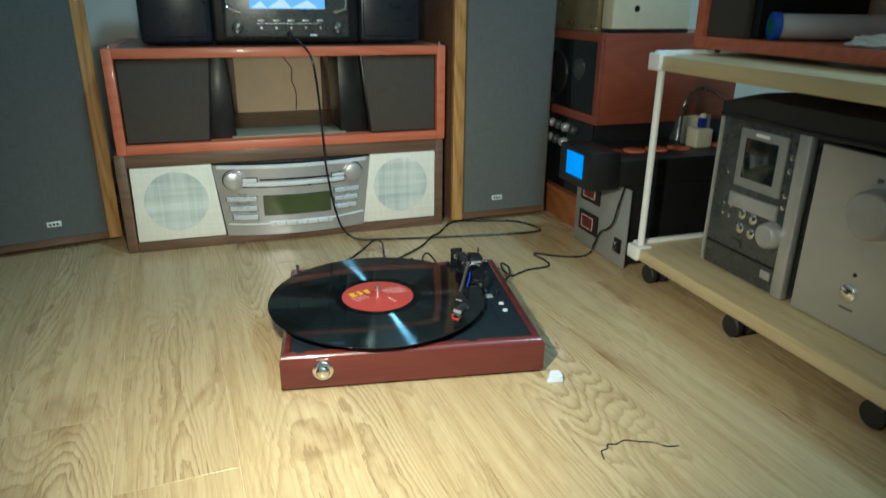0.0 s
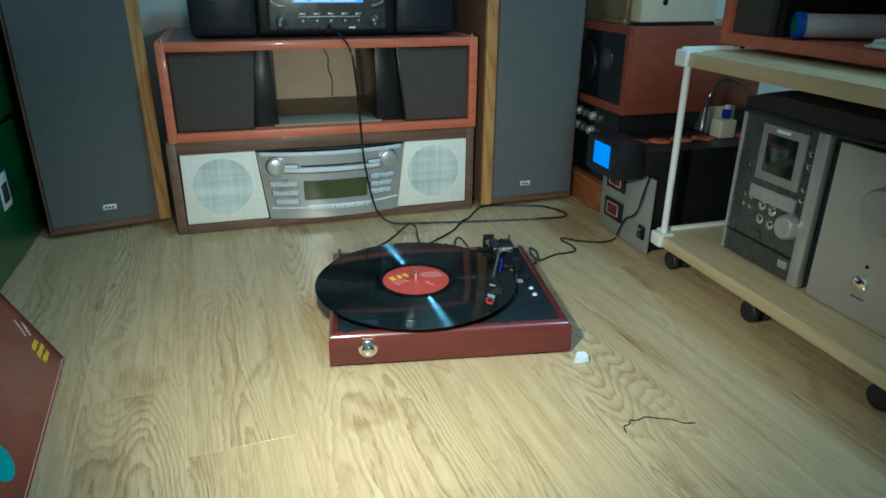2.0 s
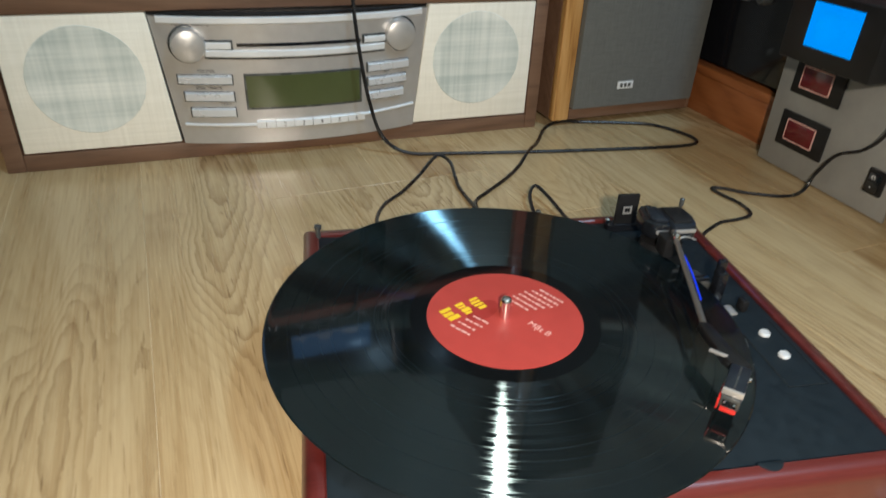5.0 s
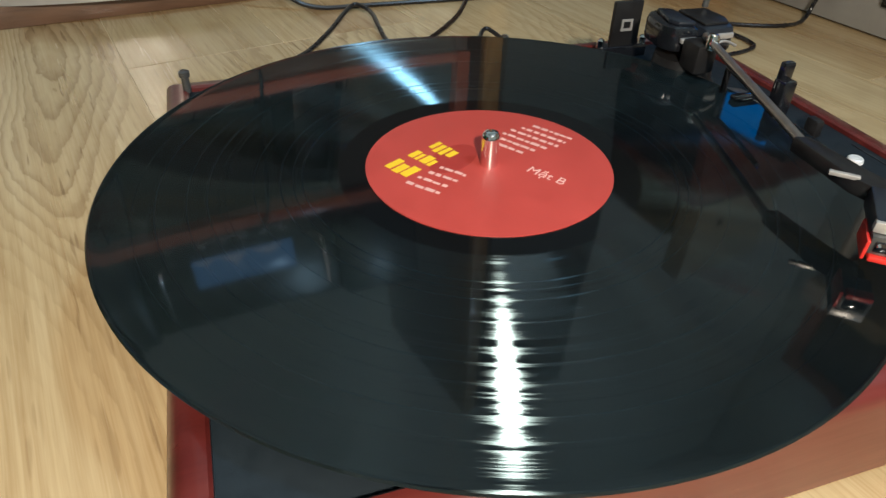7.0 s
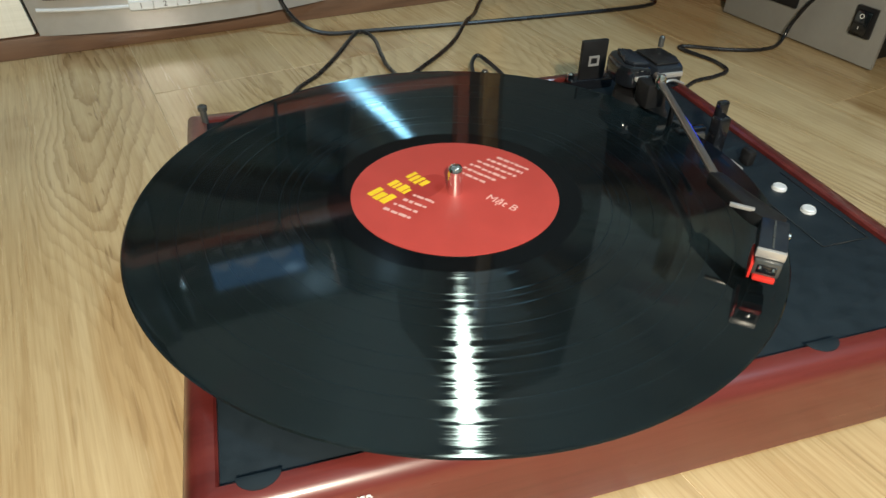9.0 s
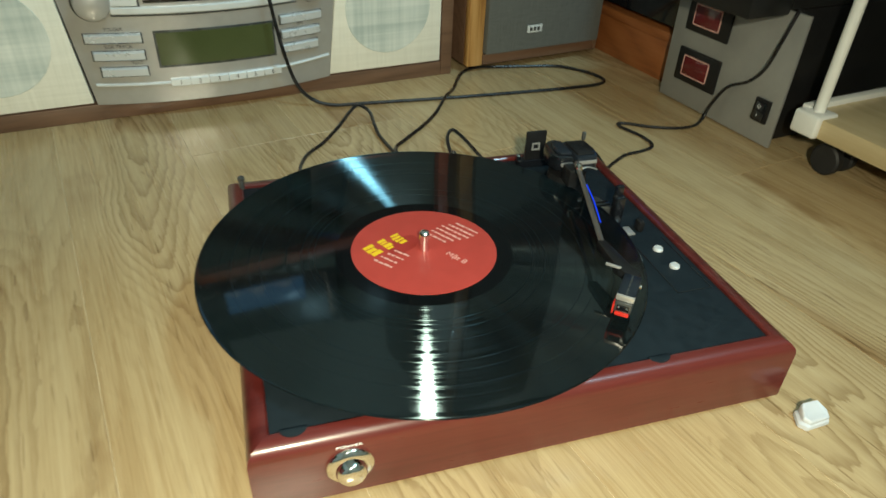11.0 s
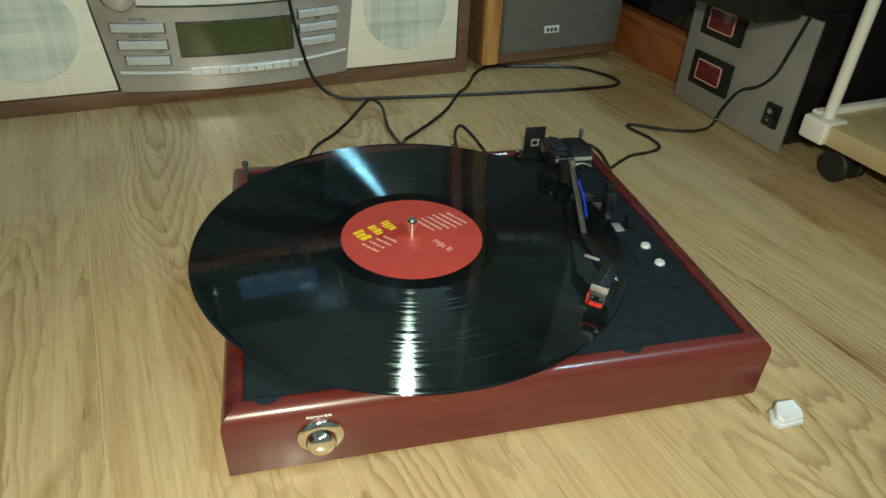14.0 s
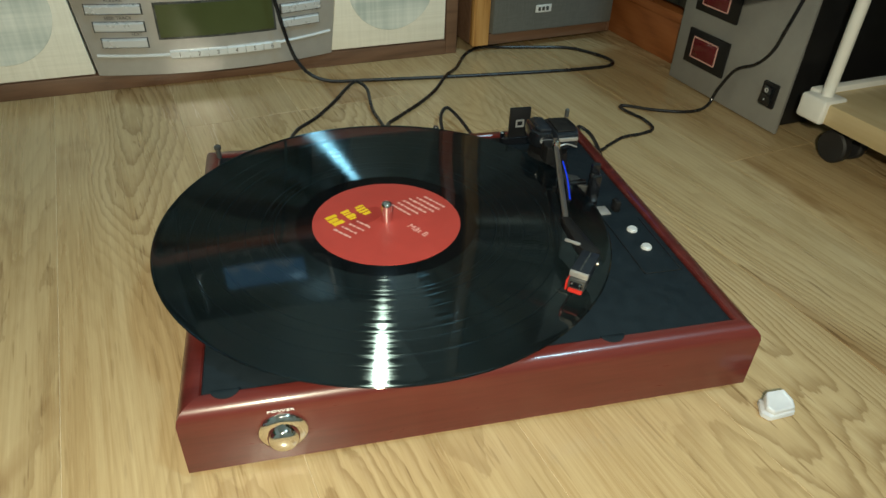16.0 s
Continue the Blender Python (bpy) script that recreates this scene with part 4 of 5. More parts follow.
part("handle", tube([(0.050, BF - 0.007, BZ + 0.155), (0.048, BF - 0.010, BZ + 0.075), (0.039, BF - 0.010, BZ + 0.062), (0.024, BF - 0.008, BZ + 0.058)], 0.0028, 8), CHROME, mid, "curved chrome trim")
part("usb_port", box(-0.022, -0.009, BF - 0.0085, BF - 0.005, BZ + 0.016, BZ + 0.0195, 0.0004), WHITE, mid)
part("jack", lathe([(0, 0.005), (0.010, 0.0045), (0.018, 0.0035)], (-0.060, BF - 0.005, BZ + 0.020), (-0.057, BF - 1.0, BZ + 0.02 - 0.3), 16), RUBBER, mid)


# ---- tower speakers ----
def tower(at, rz, width, inner, label):
    """inner: 1 where the golden edge is at its right side, -1 at its left."""
    t = thing("tower_speaker", label, "speaker", at, rz, "tower speakers", world_coords=False)
    w, s, h, z0, o = width, 0.024, 0.92, 0.009, 0.006
    l, r = (o, s) if inner > 0 else (s, o)
    part("cabinet", box(-w / 2, w / 2, 0.012, 0.30, z0, h, 0.0015), WALNUT, t)
    part("front_trim", box(-w / 2, -w / 2 + l, 0, 0.012, z0, h, 0.002), GOLDEN if inner < 0 else WALNUT, t)
    part("front_trim", box(w / 2 - r, w / 2, 0, 0.012, z0, h, 0.002), GOLDEN if inner > 0 else WALNUT, t)
    part("bottom_trim", box(-w / 2 + l, w / 2 - r, 0, 0.012, z0, z0 + 0.0155, 0.002), WALNUT, t)
    part("grille", box(-w / 2 + l, w / 2 - r, -0.008, 0.011, z0 + 0.016, h - 0.012, 0.003), GRILLE, t, "grey cloth speaker grille")
    bx = 0.0 if inner > 0 else -0.011
    bd = part("badge", box(bx - 0.012, bx + 0.012, -0.0095, -0.0075, z0 + 0.040, z0 + 0.050, 0.0006), SILVER_LIGHT, t, "small silver badge")
    bars = bmesh.new()
    for i in range(3):
        box(bx - 0.0085 + i * 0.006, bx - 0.0045 + i * 0.006, -0.0098, -0.0092, z0 + 0.0425, z0 + 0.0475, 0, bm=bars)
    part("badge_mark", bars, GUNMETAL, bd)
    for fx in (-w / 2 + 0.025, w / 2 - 0.025):
        for fy in (0.04, 0.26):
            part("foot", lathe([(0, 0.010), (0.002, 0.012), (z0 + 0.001, 0.012)], (fx, fy, 0), (fx, fy, 1), 16), RUBBER, t)
    return t


tower((-0.512, 0.648, 0), 12.0, 0.222, 1, "tall tower speaker with grey grille, beside the green crate")
tower((0.358, 0.583, 0), 2.0, 0.220, -1, "tall tower speaker with grey grille, beside the amplifier stack")

# ---- cables on the floor ----
C1 = thing("aux_cable", "thin black audio cable hanging from the stereo to the floor", "cable", (0, 0.6, 0))
part("cord", tube([(-0.057, 0.612, 0.383), (-0.045, 0.585, 0.372), (-0.030, 0.568, 0.345), (-0.022, 0.568, 0.28), (-0.018, 0.566, 0.20), (-0.016, 0.560, 0.15), (-0.010, 0.556, 0.10), (-0.004, 0.552, 0.065), (0.006, 0.548, 0.030), (0.022, 0.543, 0.010), (0.045, 0.536, 0.0022), (0.080, 0.528, 0.0022), (0.13, 0.518, 0.0022), (0.20, 0.505, 0.0022), (0.28, 0.492, 0.0022), (0.35, 0.482, 0.0022), (0.395, 0.480, 0.0022), (0.413, 0.492, 0.0022), (0.408, 0.522, 0.0022), (0.385, 0.556, 0.0022), (0.345, 0.572, 0.0022), (0.30, 0.585, 0.0022), (0.268, 0.594, 0.0022), (0.238, 0.577, 0.0022), (0.205, 0.533, 0.0022), (0.178, 0.502, 0.0062), (0.150, 0.470, 0.0022), (0.118, 0.440, 0.0022), (0.090, 0.418, 0.0022), (0.068, 0.395, 0.004), (0.060, 0.350, 0.010), (0.058, 0.296, 0.020), (0.057, 0.274, 0.022)], 0.0021, 8, 7), CABLE, C1)
C2 = thing("signal_cable", "thin black cable looping behind the turntable", "cable", (0.02, 0.4, 0))
part("cord", tube([(-0.045, 0.288, 0.020), (-0.042, 0.330, 0.010), (-0.038, 0.385, 0.0022), (-0.022, 0.418, 0.0022), (0.004, 0.442, 0.0022), (0.030, 0.468, 0.006), (0.054, 0.496, 0.010), (0.066, 0.503, 0.012), (0.073, 0.486, 0.009), (0.068, 0.455, 0.005), (0.065, 0.425, 0.0025), (0.064, 0.34, 0.008), (0.068, 0.272, 0.022)], 0.0019, 8, 7), CABLE, C2)
C3 = thing("plug_lead", "short black lead behind the turntable", "cable", (0.13, 0.35, 0))
part("cord", tube([(0.105, 0.262, 0.018), (0.108, 0.300, 0.010), (0.113, 0.345, 0.006), (0.124, 0.385, 0.010), (0.136, 0.398, 0.014), (0.142, 0.380, 0.010), (0.140, 0.330, 0.008), (0.132, 0.262, 0.020)], 0.0018, 8, 7), CABLE, C3)
C4 = thing("power_cable", "thin black power cable from the grey power box to the turntable", "cable", (0.35, 0.33, 0))
part("cord", tube([(0.452, 0.262, 0.150), (0.446, 0.268, 0.110), (0.446, 0.276, 0.085), (0.447, 0.292, 0.066), (0.448, 0.318, 0.050), (0.447, 0.334, 0.022), (0.440, 0.335, 0.004), (0.420, 0.328, 0.0020), (0.398, 0.330, 0.0020), (0.370, 0.345, 0.0020), (0.350, 0.362, 0.0020), (0.339, 0.366, 0.0020), (0.337, 0.352, 0.0024), (0.343, 0.325, 0.0022), (0.338, 0.303, 0.0020), (0.318, 0.297, 0.0020), (0.295, 0.296, 0.0020), (0.272, 0.286, 0.0020), (0.252, 0.276, 0.004), (0.242, 0.290, 0.010), (0.248, 0.312, 0.014), (0.256, 0.302, 0.010), (0.246, 0.270, 0.010), (0.228, 0.240, 0.016), (0.206, 0.225, 0.022)], 0.0018, 8, 7), CABLE, C4)

# ---- grey power box ----
PB = thing("power_box", "grey steel power box with two dark red meters, on the floor", "power supply", (0.6, 0.34, 0))
part("chassis", box(0.4605, 0.86, 0.262, 0.432, 0.004, 0.150, 0.001), BLACK, PB)
face = part("front_panel", slab([(0.250, 0.002), (0.430, 0.002), (0.430, 0.150), (0.365, 0.150), (0.358, 0.140), (0.296, 0.138), (0.286, 0.146), (0.250, 0.146)], 0, 0.0035, 0.0004, m=Matrix(((0, 0, 1, 0.4568), (1, 0, 0, 0), (0, 1, 0, 0), (0, 0, 0, 1)))), STEEL, PB, "grey painted steel front")
for mz in (0.111, 0.050):
    bz = part("meter", box(0.4535, 0.4570, 0.342, 0.409, mz - 0.020, mz + 0.020, 0.001), BLACK, PB, "black panel meter with dark red window")
    part("meter_window", box(0.4524, 0.4536, 0.357, 0.397, mz - 0.011, mz + 0.012, 0.0004), RED_METER, bz)
    edge = bmesh.new()
    for a in ((0.3563, 0.3977, mz + 0.0115, mz + 0.0127), (0.3563, 0.3977, mz - 0.0117, mz - 0.0105), (0.3563, 0.3573, mz - 0.0117, mz + 0.0127), (0.3967, 0.3977, mz - 0.0117, mz + 0.0127)):
        box(0.4520, 0.4533, a[0], a[1], a[2], a[3], 0, bm=edge)
    part("window_edge", edge, PINK_PRINT, bz)
sw = part("rocker_switch", box(0.4530, 0.4570, 0.2610, 0.2810, 0.026, 0.052, 0.001), BLACK, PB, "black rocker switch")
part("rocker", box(0.4500, 0.4535, 0.2635, 0.2785, 0.029, 0.049, 0.0015, m=Matrix.Translation((0.4518, 0.271, 0.039)) @ Matrix.Rotation(radians(8), 4, "Y") @ Matrix.Translation((-0.4518, -0.271, -0.039))), BLACK_GLOSS, sw)
letters("mark", "O", 0.006, Matrix.Translation((0.4494, 0.271, 0.0445)) @ SIDE, WHITE_PRINT, sw)
letters("mark", "I", 0.006, Matrix.Translation((0.4494, 0.271, 0.0335)) @ SIDE, WHITE_PRINT, sw)

# ---- socket strip with a blue display on the power box ----
PS = thing("power_strip", "black multi-socket unit with orange sockets and glowing blue display", "power strip", (0.6, 0.33, 0.15))
part("body", box(0.440, 0.86, 0.262, 0.420, 0.1505, 0.196, 0.003), BLACK, PS)
for i in range(6):
    if i == 4:
        continue
    sx_ = 0.462 + i * 0.0475
    so = part("socket", lathe([(0, 0.0205), (0.002, 0.0205), (0.003, 0.019)], (sx_, 0.330, 0.1955), (sx_, 0.330, 1), 28), ORANGE, PS, "round orange socket")
    for dy in (-0.006, 0.006):
        part("socket_hole", rod((sx_, 0.330 + dy, 0.1975), (sx_, 0.330 + dy, 0.1987), 0.0024, 10), BLACK, so)
dsp = part("display_housing", box(0.381, 0.4396, 0.262, 0.372, 0.146, 0.212, 0.003), BLACK, PS, "black display housing")
part("display", box(0.3796, 0.3815, 0.287, 0.343, 0.163, 0.204, 0.0005), LCD_BLUE, dsp, "glowing blue display")

AD = thing("plug_adapter", "white cube plug adapter on the socket unit", "plug", (0.645, 0.33, 0.196))
part("body", box(0.628, 0.664, 0.312, 0.346, 0.1965, 0.232, 0.004, 3), CREAM, AD)
part("back_plate", box(0.630, 0.688, 0.352, 0.362, 0.1965, 0.250, 0.003), CREAM, AD)
UD = thing("usb_plug", "small blue plug with white tip on the adapter", "plug", (0.648, 0.329, 0.232))
part("body", box(0.642, 0.656, 0.323, 0.334, 0.2325, 0.250, 0.002), BLUE, UD)
part("tip", box(0.645, 0.653, 0.325, 0.332, 0.250, 0.258, 0.001), WHITE, UD)
PL = thing("power_plug", "grey power plug with a curving grey cord", "plug", (0.667, 0.40, 0.196))
part("body", lathe([(0, 0.017), (0.010, 0.016), (0.030, 0.009), (0.045, 0.006)], (0.655, 0.400, 0.1965), (0.655, 0.400, 1), 20), GUNMETAL, PL)
part("cord", tube([(0.655, 0.400, 0.238), (0.658, 0.398, 0.262), (0.668, 0.395, 0.285), (0.690, 0.390, 0.295), (0.715, 0.380, 0.285), (0.740, 0.360, 0.262)], 0.0035, 8, taper=0.0018), GUNMETAL, PL)
BC = thing("blue_cable", "bright blue cable behind the compact stereo", "cable", (0.72, 0.3, 0.25))
part("cord", tube([(0.690, 0.33, 0.255), (0.705, 0.325, 0.262), (0.735, 0.32, 0.262), (0.770, 0.30, 0.25), (0.80, 0.28, 0.20)], 0.003, 8), BLUE_CAP, BC)

# ---- amplifier stack in the corner ----
ST = thing("wooden_stand", "low orange-brown wooden stand under the receiver", "stand", (0.64, 0.58, 0))
part("top_board", box(0.484, 0.80, 0.453, 0.72, 0.054, 0.066, 0.0015), ORANGE_WOOD, ST)
part("front_board", box(0.488, 0.500, 0.457, 0.72, 0.0, 0.0538, 0.001), ORANGE_WOOD, ST)
part("side_board", box(0.500, 0.80, 0.457, 0.469, 0.0, 0.0538, 0.001), ORANGE_WOOD, ST)
part("side_board", box(0.500, 0.80, 0.706, 0.718, 0.0, 0.0538, 0.001), ORANGE_WOOD, ST)
RC = thing("receiver", "black stereo receiver with two rows of small silver knobs", "receiver", (0.64, 0.58, 0.066))
part("body", box(0.492, 0.84, 0.440, 0.70, 0.072, 0.226, 0.002), BLACK, RC)
fp = part("front_plate", box(0.486, 0.4925, 0.440, 0.70, 0.074, 0.224, 0.001), BLACK_GLOSS, RC)
for row, kz in enumerate((0.204, 0.172)):
    for i in range(6):
        ky = 0.672 - i * 0.033 + row * 0.006
        part("knob", lathe([(0, 0.0095), (0.010, 0.0085), (0.012, 0.0070), (0.0122, 0.0005)], (0.486, ky, kz), (-1, ky, kz), 20), GUNMETAL if i % 2 else SILVER, fp, "small silver knob")
for fy in (0.47, 0.67):
    for fx in (0.52, 0.80):
        part("foot", rod((fx, fy, 0.0662), (fx, fy, 0.0725), 0.012, 16), RUBBER, RC)
WS = thing("wooden_speaker", "red-brown wooden speaker with black front on the receiver", "speaker", (0.63, 0.55, 0.226))
part("cabinet", box(0.490, 0.800, 0.427, 0.690, 0.2262, 0.395, 0.0015), CHERRY_DARK, WS)
rim = bmesh.new()
for a in ((0.427, 0.690, 0.2262, 0.243), (0.427, 0.690, 0.379, 0.395), (0.427, 0.443, 0.243, 0.379), (0.674, 0.690, 0.243, 0.379)):
    box(0.482, 0.4902, a[0], a[1], a[2], a[3], 0.001, bm=rim)
part("front_rim", rim, CHERRY_DARK, WS)
gr = part("grille", box(0.486, 0.4905, 0.443, 0.674, 0.243, 0.379, 0.001), BLACK_GLOSS, WS)
part("tweeter", lathe([(0, 0.022), (0.003, 0.021), (0.0035, 0.012), (0.007, 0.007), (0.008, 0.0005)], (0.486, 0.510, 0.325), (-1, 0.510, 0.325), 32), GUNMETAL, gr)
part("woofer", lathe([(0, 0.045), (0.004, 0.043), (0.002, 0.030), (0.003, 0.012), (0.006, 0.0005)], (0.486, 0.600, 0.310), (-1, 0.600, 0.310), 40), BLACK, gr)
BT = thing("brass_tin", "aged brass coloured metal case on the wooden speaker", "case", (0.56, 0.6, 0.395))
part("body", box(0.492, 0.62, 0.470, 0.680, 0.3952, 0.470, 0.004), BRASS, BT)
part("rim", box(0.490, 0.622, 0.468, 0.682, 0.3954, 0.402, 0.002), BRASS, BT)
part("corner", lathe([(0, 0.004), (0.004, 0.005), (0.008, 0.003)], (0.494, 0.474, 0.3953), (0.494, 0.474, 1), 14), CHROME, BT)
CB = thing("cream_case", "cream plastic case with a small black hole on the wooden speaker", "case", (0.58, 0.45, 0.395))
part("body", box(0.500, 0.668, 0.428, 0.466, 0.402, 0.530, 0.003), CREAM, CB)
part("base_rail", box(0.500, 0.668, 0.430, 0.464, 0.3954, 0.402, 0.001), BLACK, CB)
part("hole", lathe([(0, 0.006), (0.0015, 0.005)], (0.550, 0.428, 0.438), (0.550, -1, 0.438), 16), BLACK, CB)
part("foot", lathe([(0, 0.003), (0.004, 0.004), (0.006, 0.003)], (0.672, 0.436, 0.3953), (0.672, 0.436, 1), 12), CHROME, CB)

# ---- trolley ----
TR = thing("trolley", "cream two-tier trolley with white posts and black castors", "trolley", (0.65, -0.2, 0))
TX0, TX1, TY0, TY1 = 0.445, 0.80, -0.62, 0.222
for nm, z0, z1 in (("lower_shelf", 0.040, 0.062), ("upper_shelf", 0.352, 0.376)):
    part(nm, box(TX0 + 0.004, TX1 - 0.004, TY0 + 0.004, TY1 - 0.004, z0, z1 - 0.002, 0.0015), MAPLE, TR, "pale cream-edged board")
    part("end_rail", box(TX0 + 0.010, TX1 - 0.010, TY1 - 0.006, TY1 + 0.004, z0 + 0.002, z1 + 0.004, 0.002), WHITE, TR)
    for cx in (TX0, TX1 - 0.026):
        for cy in (TY0, TY1 - 0.026):
            part("corner_block", box(cx - 0.002, cx + 0.028, cy - 0.002, cy + 0.028, z0 - 0.001, z1 + 0.001, 0.003, 3), WHITE, TR)
for cx in (TX0 + 0.014, TX1 - 0.014):
    for cy in (TY0 + 0.014, TY1 - 0.014):
        part("post", rod((cx, cy, 0.060), (cx, cy, 0.354), 0.0058, 20), WHITE, TR, "white metal post")
for cx in (TX0 + 0.035, TX1 - 0.035):
    for cy in (TY0 + 0.04, -0.245, -0.015, TY1 - 0.035):
        cs = part("castor", box(cx - 0.009, cx + 0.009, cy - 0.012, cy + 0.012, 0.026, 0.0395, 0.003), BLACK, TR, "black plastic castor")
        for dx in (-0.0115, 0.0115):
            part("wheel", rod((cx + dx - 0.0055, cy, 0.0165), (cx + dx + 0.0055, cy, 0.0165), 0.0165, 24, bev=0.002), RUBBER, cs)

# ---- compact stereo on the trolley ----
HF = thing("compact_stereo", "grey compact stereo with small display and round knob on the trolley", "stereo", (0.6, 0.04, 0.062))
HX, HY0, HY1, HZ0, HZ1 = 0.517, -0.043, 0.121, 0.0625, 0.293
part("body", box(HX + 0.01, 0.75, HY0, HY1, HZ0, HZ1, 0.002), GUNMETAL, HF)
fr_ = part("front", box(HX, HX + 0.0102, HY0 + 0.019, HY1, HZ0, HZ1, 0.002), GUNMETAL, HF, "dark grey front")
part("side_trim", box(HX - 0.004, HX + 0.010, HY0 - 0.002, HY0 + 0.0185, HZ0, HZ1 + 0.001, 0.003), SILVER, HF, "silver side trim")
part("side_trim", box(HX - 0.002, HX + 0.010, HY1 + 0.0002, HY1 + 0.006, HZ0, HZ1, 0.002), SILVER, HF)
part("display_frame", box(HX - 0.003, HX + 0.002, -0.008, 0.080, 0.198, 0.283, 0.002), STEEL, fr_)
part("display", box(HX - 0.0045, HX - 0.002, 0.006, 0.066, 0.212, 0.270, 0.001), DARK_GLASS, fr_, "small dark display")
part("disc_tray", box(HX - 0.004, HX + 0.002, -0.010, 0.083, 0.166, 0.188, 0.002), SILVER, fr_, "silver disc tray front")
part("volume_knob", lathe([(0, 0.020), (0.003, 0.0195), (0.013, 0.018), (0.016, 0.015), (0.017, 0.0005)], (HX, -0.008, 0.146), (-1, -0.008, 0.146), 36), SILVER, fr_, "large round chrome knob")
for by, bz in ((0.052, 0.160), (0.030, 0.158), (0.052, 0.138), (0.030, 0.136)):
    part("round_button", lathe([(0, 0.0085), (0.003, 0.0080), (0.005, 0.005), (0.0053, 0.0005)], (HX, by, bz), (-1, by, bz), 20), CHROME, fr_)
for by, bz in ((0.092, 0.168), (0.078, 0.166), (0.092, 0.152), (0.078, 0.150), (0.094, 0.215), (-0.018, 0.258), (-0.018, 0.240), (-0.018, 0.206), (-0.018, 0.190)):
    part("small_button", lathe([(0, 0.0042), (0.002, 0.0038), (0.003, 0.001)], (HX, by, bz), (-1, by, bz), 14), CHROME, fr_)
part("lower_band", box(HX - 0.002, HX + 0.002, -0.022, 0.119, 0.098, 0.101, 0.0006), BLACK, fr_)
part("socket_plate", box(HX - 0.002, HX + 0.002, 0.046, 0.066, 0.108, 0.118, 0.0006), GUNMETAL, fr_)
part("socket_plate", box(HX - 0.002, HX + 0.002, -0.018, 0.000, 0.080, 0.092, 0.0006), SILVER, fr_)
part("maker_mark", box(HX - 0.0034, HX - 0.0028, 0.024, 0.050, 0.2745, 0.279, 0), WHITE_PRINT, fr_)

# ---- silver amplifier on the trolley ----
AM = thing("amplifier", "champagne silver amplifier with a large round knob on the trolley", "amplifier", (0.62, -0.26, 0.062))
AX, AY0, AY1, AZ0, AZ1 = 0.517, -0.42, -0.060, 0.0625, 0.286
part("body", box(AX + 0.012, 0.77, AY0 + 0.003, AY1 - 0.003, AZ0 + 0.002, AZ1 - 0.002, 0.002), BLACK, AM)
ap = part("front_plate", box(AX, AX + 0.0122, AY0, AY1, AZ0, AZ1, 0.0015), CHAMPAGNE, AM, "champagne metal front plate")
part("volume_knob", lathe([(0, 0.036), (0.002, 0.036), (0.003, 0.031), (0.022, 0.029), (0.025, 0.026), (0.0255, 0.0005)], (AX, -0.158, 0.222), (-1, -0.158, 0.222), 48), SILVER, ap, "large polished volume knob")
part("power_button", lathe([(0, 0.0120), (0.004, 0.0115), (0.006, 0.009), (0.0065, 0.0005)], (AX, -0.142, 0.115), (-1, -0.142, 0.115), 28), CHROME, ap, "round chrome power button")
part("pilot_light", lathe([(0, 0.0028), (0.001, 0.0024)], (AX, -0.144, 0.140), (-1, -0.144, 0.140), 12), BLACK, ap)
part("label_bar", box(AX - 0.0006, AX + 0.0004, -0.152, -0.132, 0.093, 0.0955, 0), GREY_PRINT, ap)
mk = bmesh.new()
for i in range(5):
    box(AX - 0.0006, AX + 0.0004, -0.196 + i * 0.011, -0.188 + i * 0.011, 0.256 + 0.002 * (i % 2), 0.262 + 0.002 * (i % 2), 0, bm=mk)
part("maker_mark", mk, GREY_PRINT, ap)
# black cover lying over both
CV = thing("black_cover", "black soft dust cover lying over the stereo and amplifier", "cover", (0.62, -0.15, 0.29))


def cover():
    b = bmesh.new()
    ny, nx = 30, 10
    top, bot = [], []
    for i in range(ny + 1):
        y = 0.118 - i / ny * 0.53
        rt, rb = [], []
        for j in range(nx + 1):
            x = 0.508 + j / nx * 0.25
            e = min(1, (0.118 - y) / 0.09 + 0.25) * min(1, (x - 0.508) / 0.03 + 0.55)
            base = HZ1 + 0.0008 if y > HY0 - 0.004 else HZ1 + 0.0008
            rt.append(b.verts.new((x, y, base + 0.010 + 0.030 * math.sqrt(e) + 0.003 * noise.noise((x * 14, y * 14, 3)))))
            rb.append(b.verts.new((x, y, base)))
        top.append(rt)
        bot.append(rb)
    for s in (top, bot):
        for i in range(ny):
            for j in range(nx):
                b.faces.new((s[i][j], s[i + 1][j], s[i + 1][j + 1], s[i][j + 1]))
    for i in range(ny):
        for j in (0, nx):
            b.faces.new((top[i][j], top[i + 1][j], bot[i + 1][j], bot[i][j]))
    for j in range(nx):
        for i in (0, ny):
            b.faces.new((top[i][j], top[i][j + 1], bot[i][j + 1], bot[i][j]))
    return b


cloth_ = part("cloth", cover(), RUBBER, CV)
part("front_hem", tube([(0.5075, 0.116 - i * 0.0655, HZ1 + 0.0042 + 0.0010 * math.sin(i * 1.9)) for i in range(9)], 0.0036, 8, 6), RUBBER, cloth_, "thick black hem")
part("end_hem", tube([(0.510 + i * 0.049, 0.1178, HZ1 + 0.0042 + 0.0008 * math.sin(i * 2.3)) for i in range(6)], 0.0034, 8, 6), RUBBER, cloth_, "thick black hem")
WB = thing("white_box", "plain cream-white box at the back of the trolley", "box", (0.78, 0.1, 0.062))
part("body", box(0.762, 0.792, -0.10, 0.205, 0.0622, 0.348, 0.002), CREAM, WB)

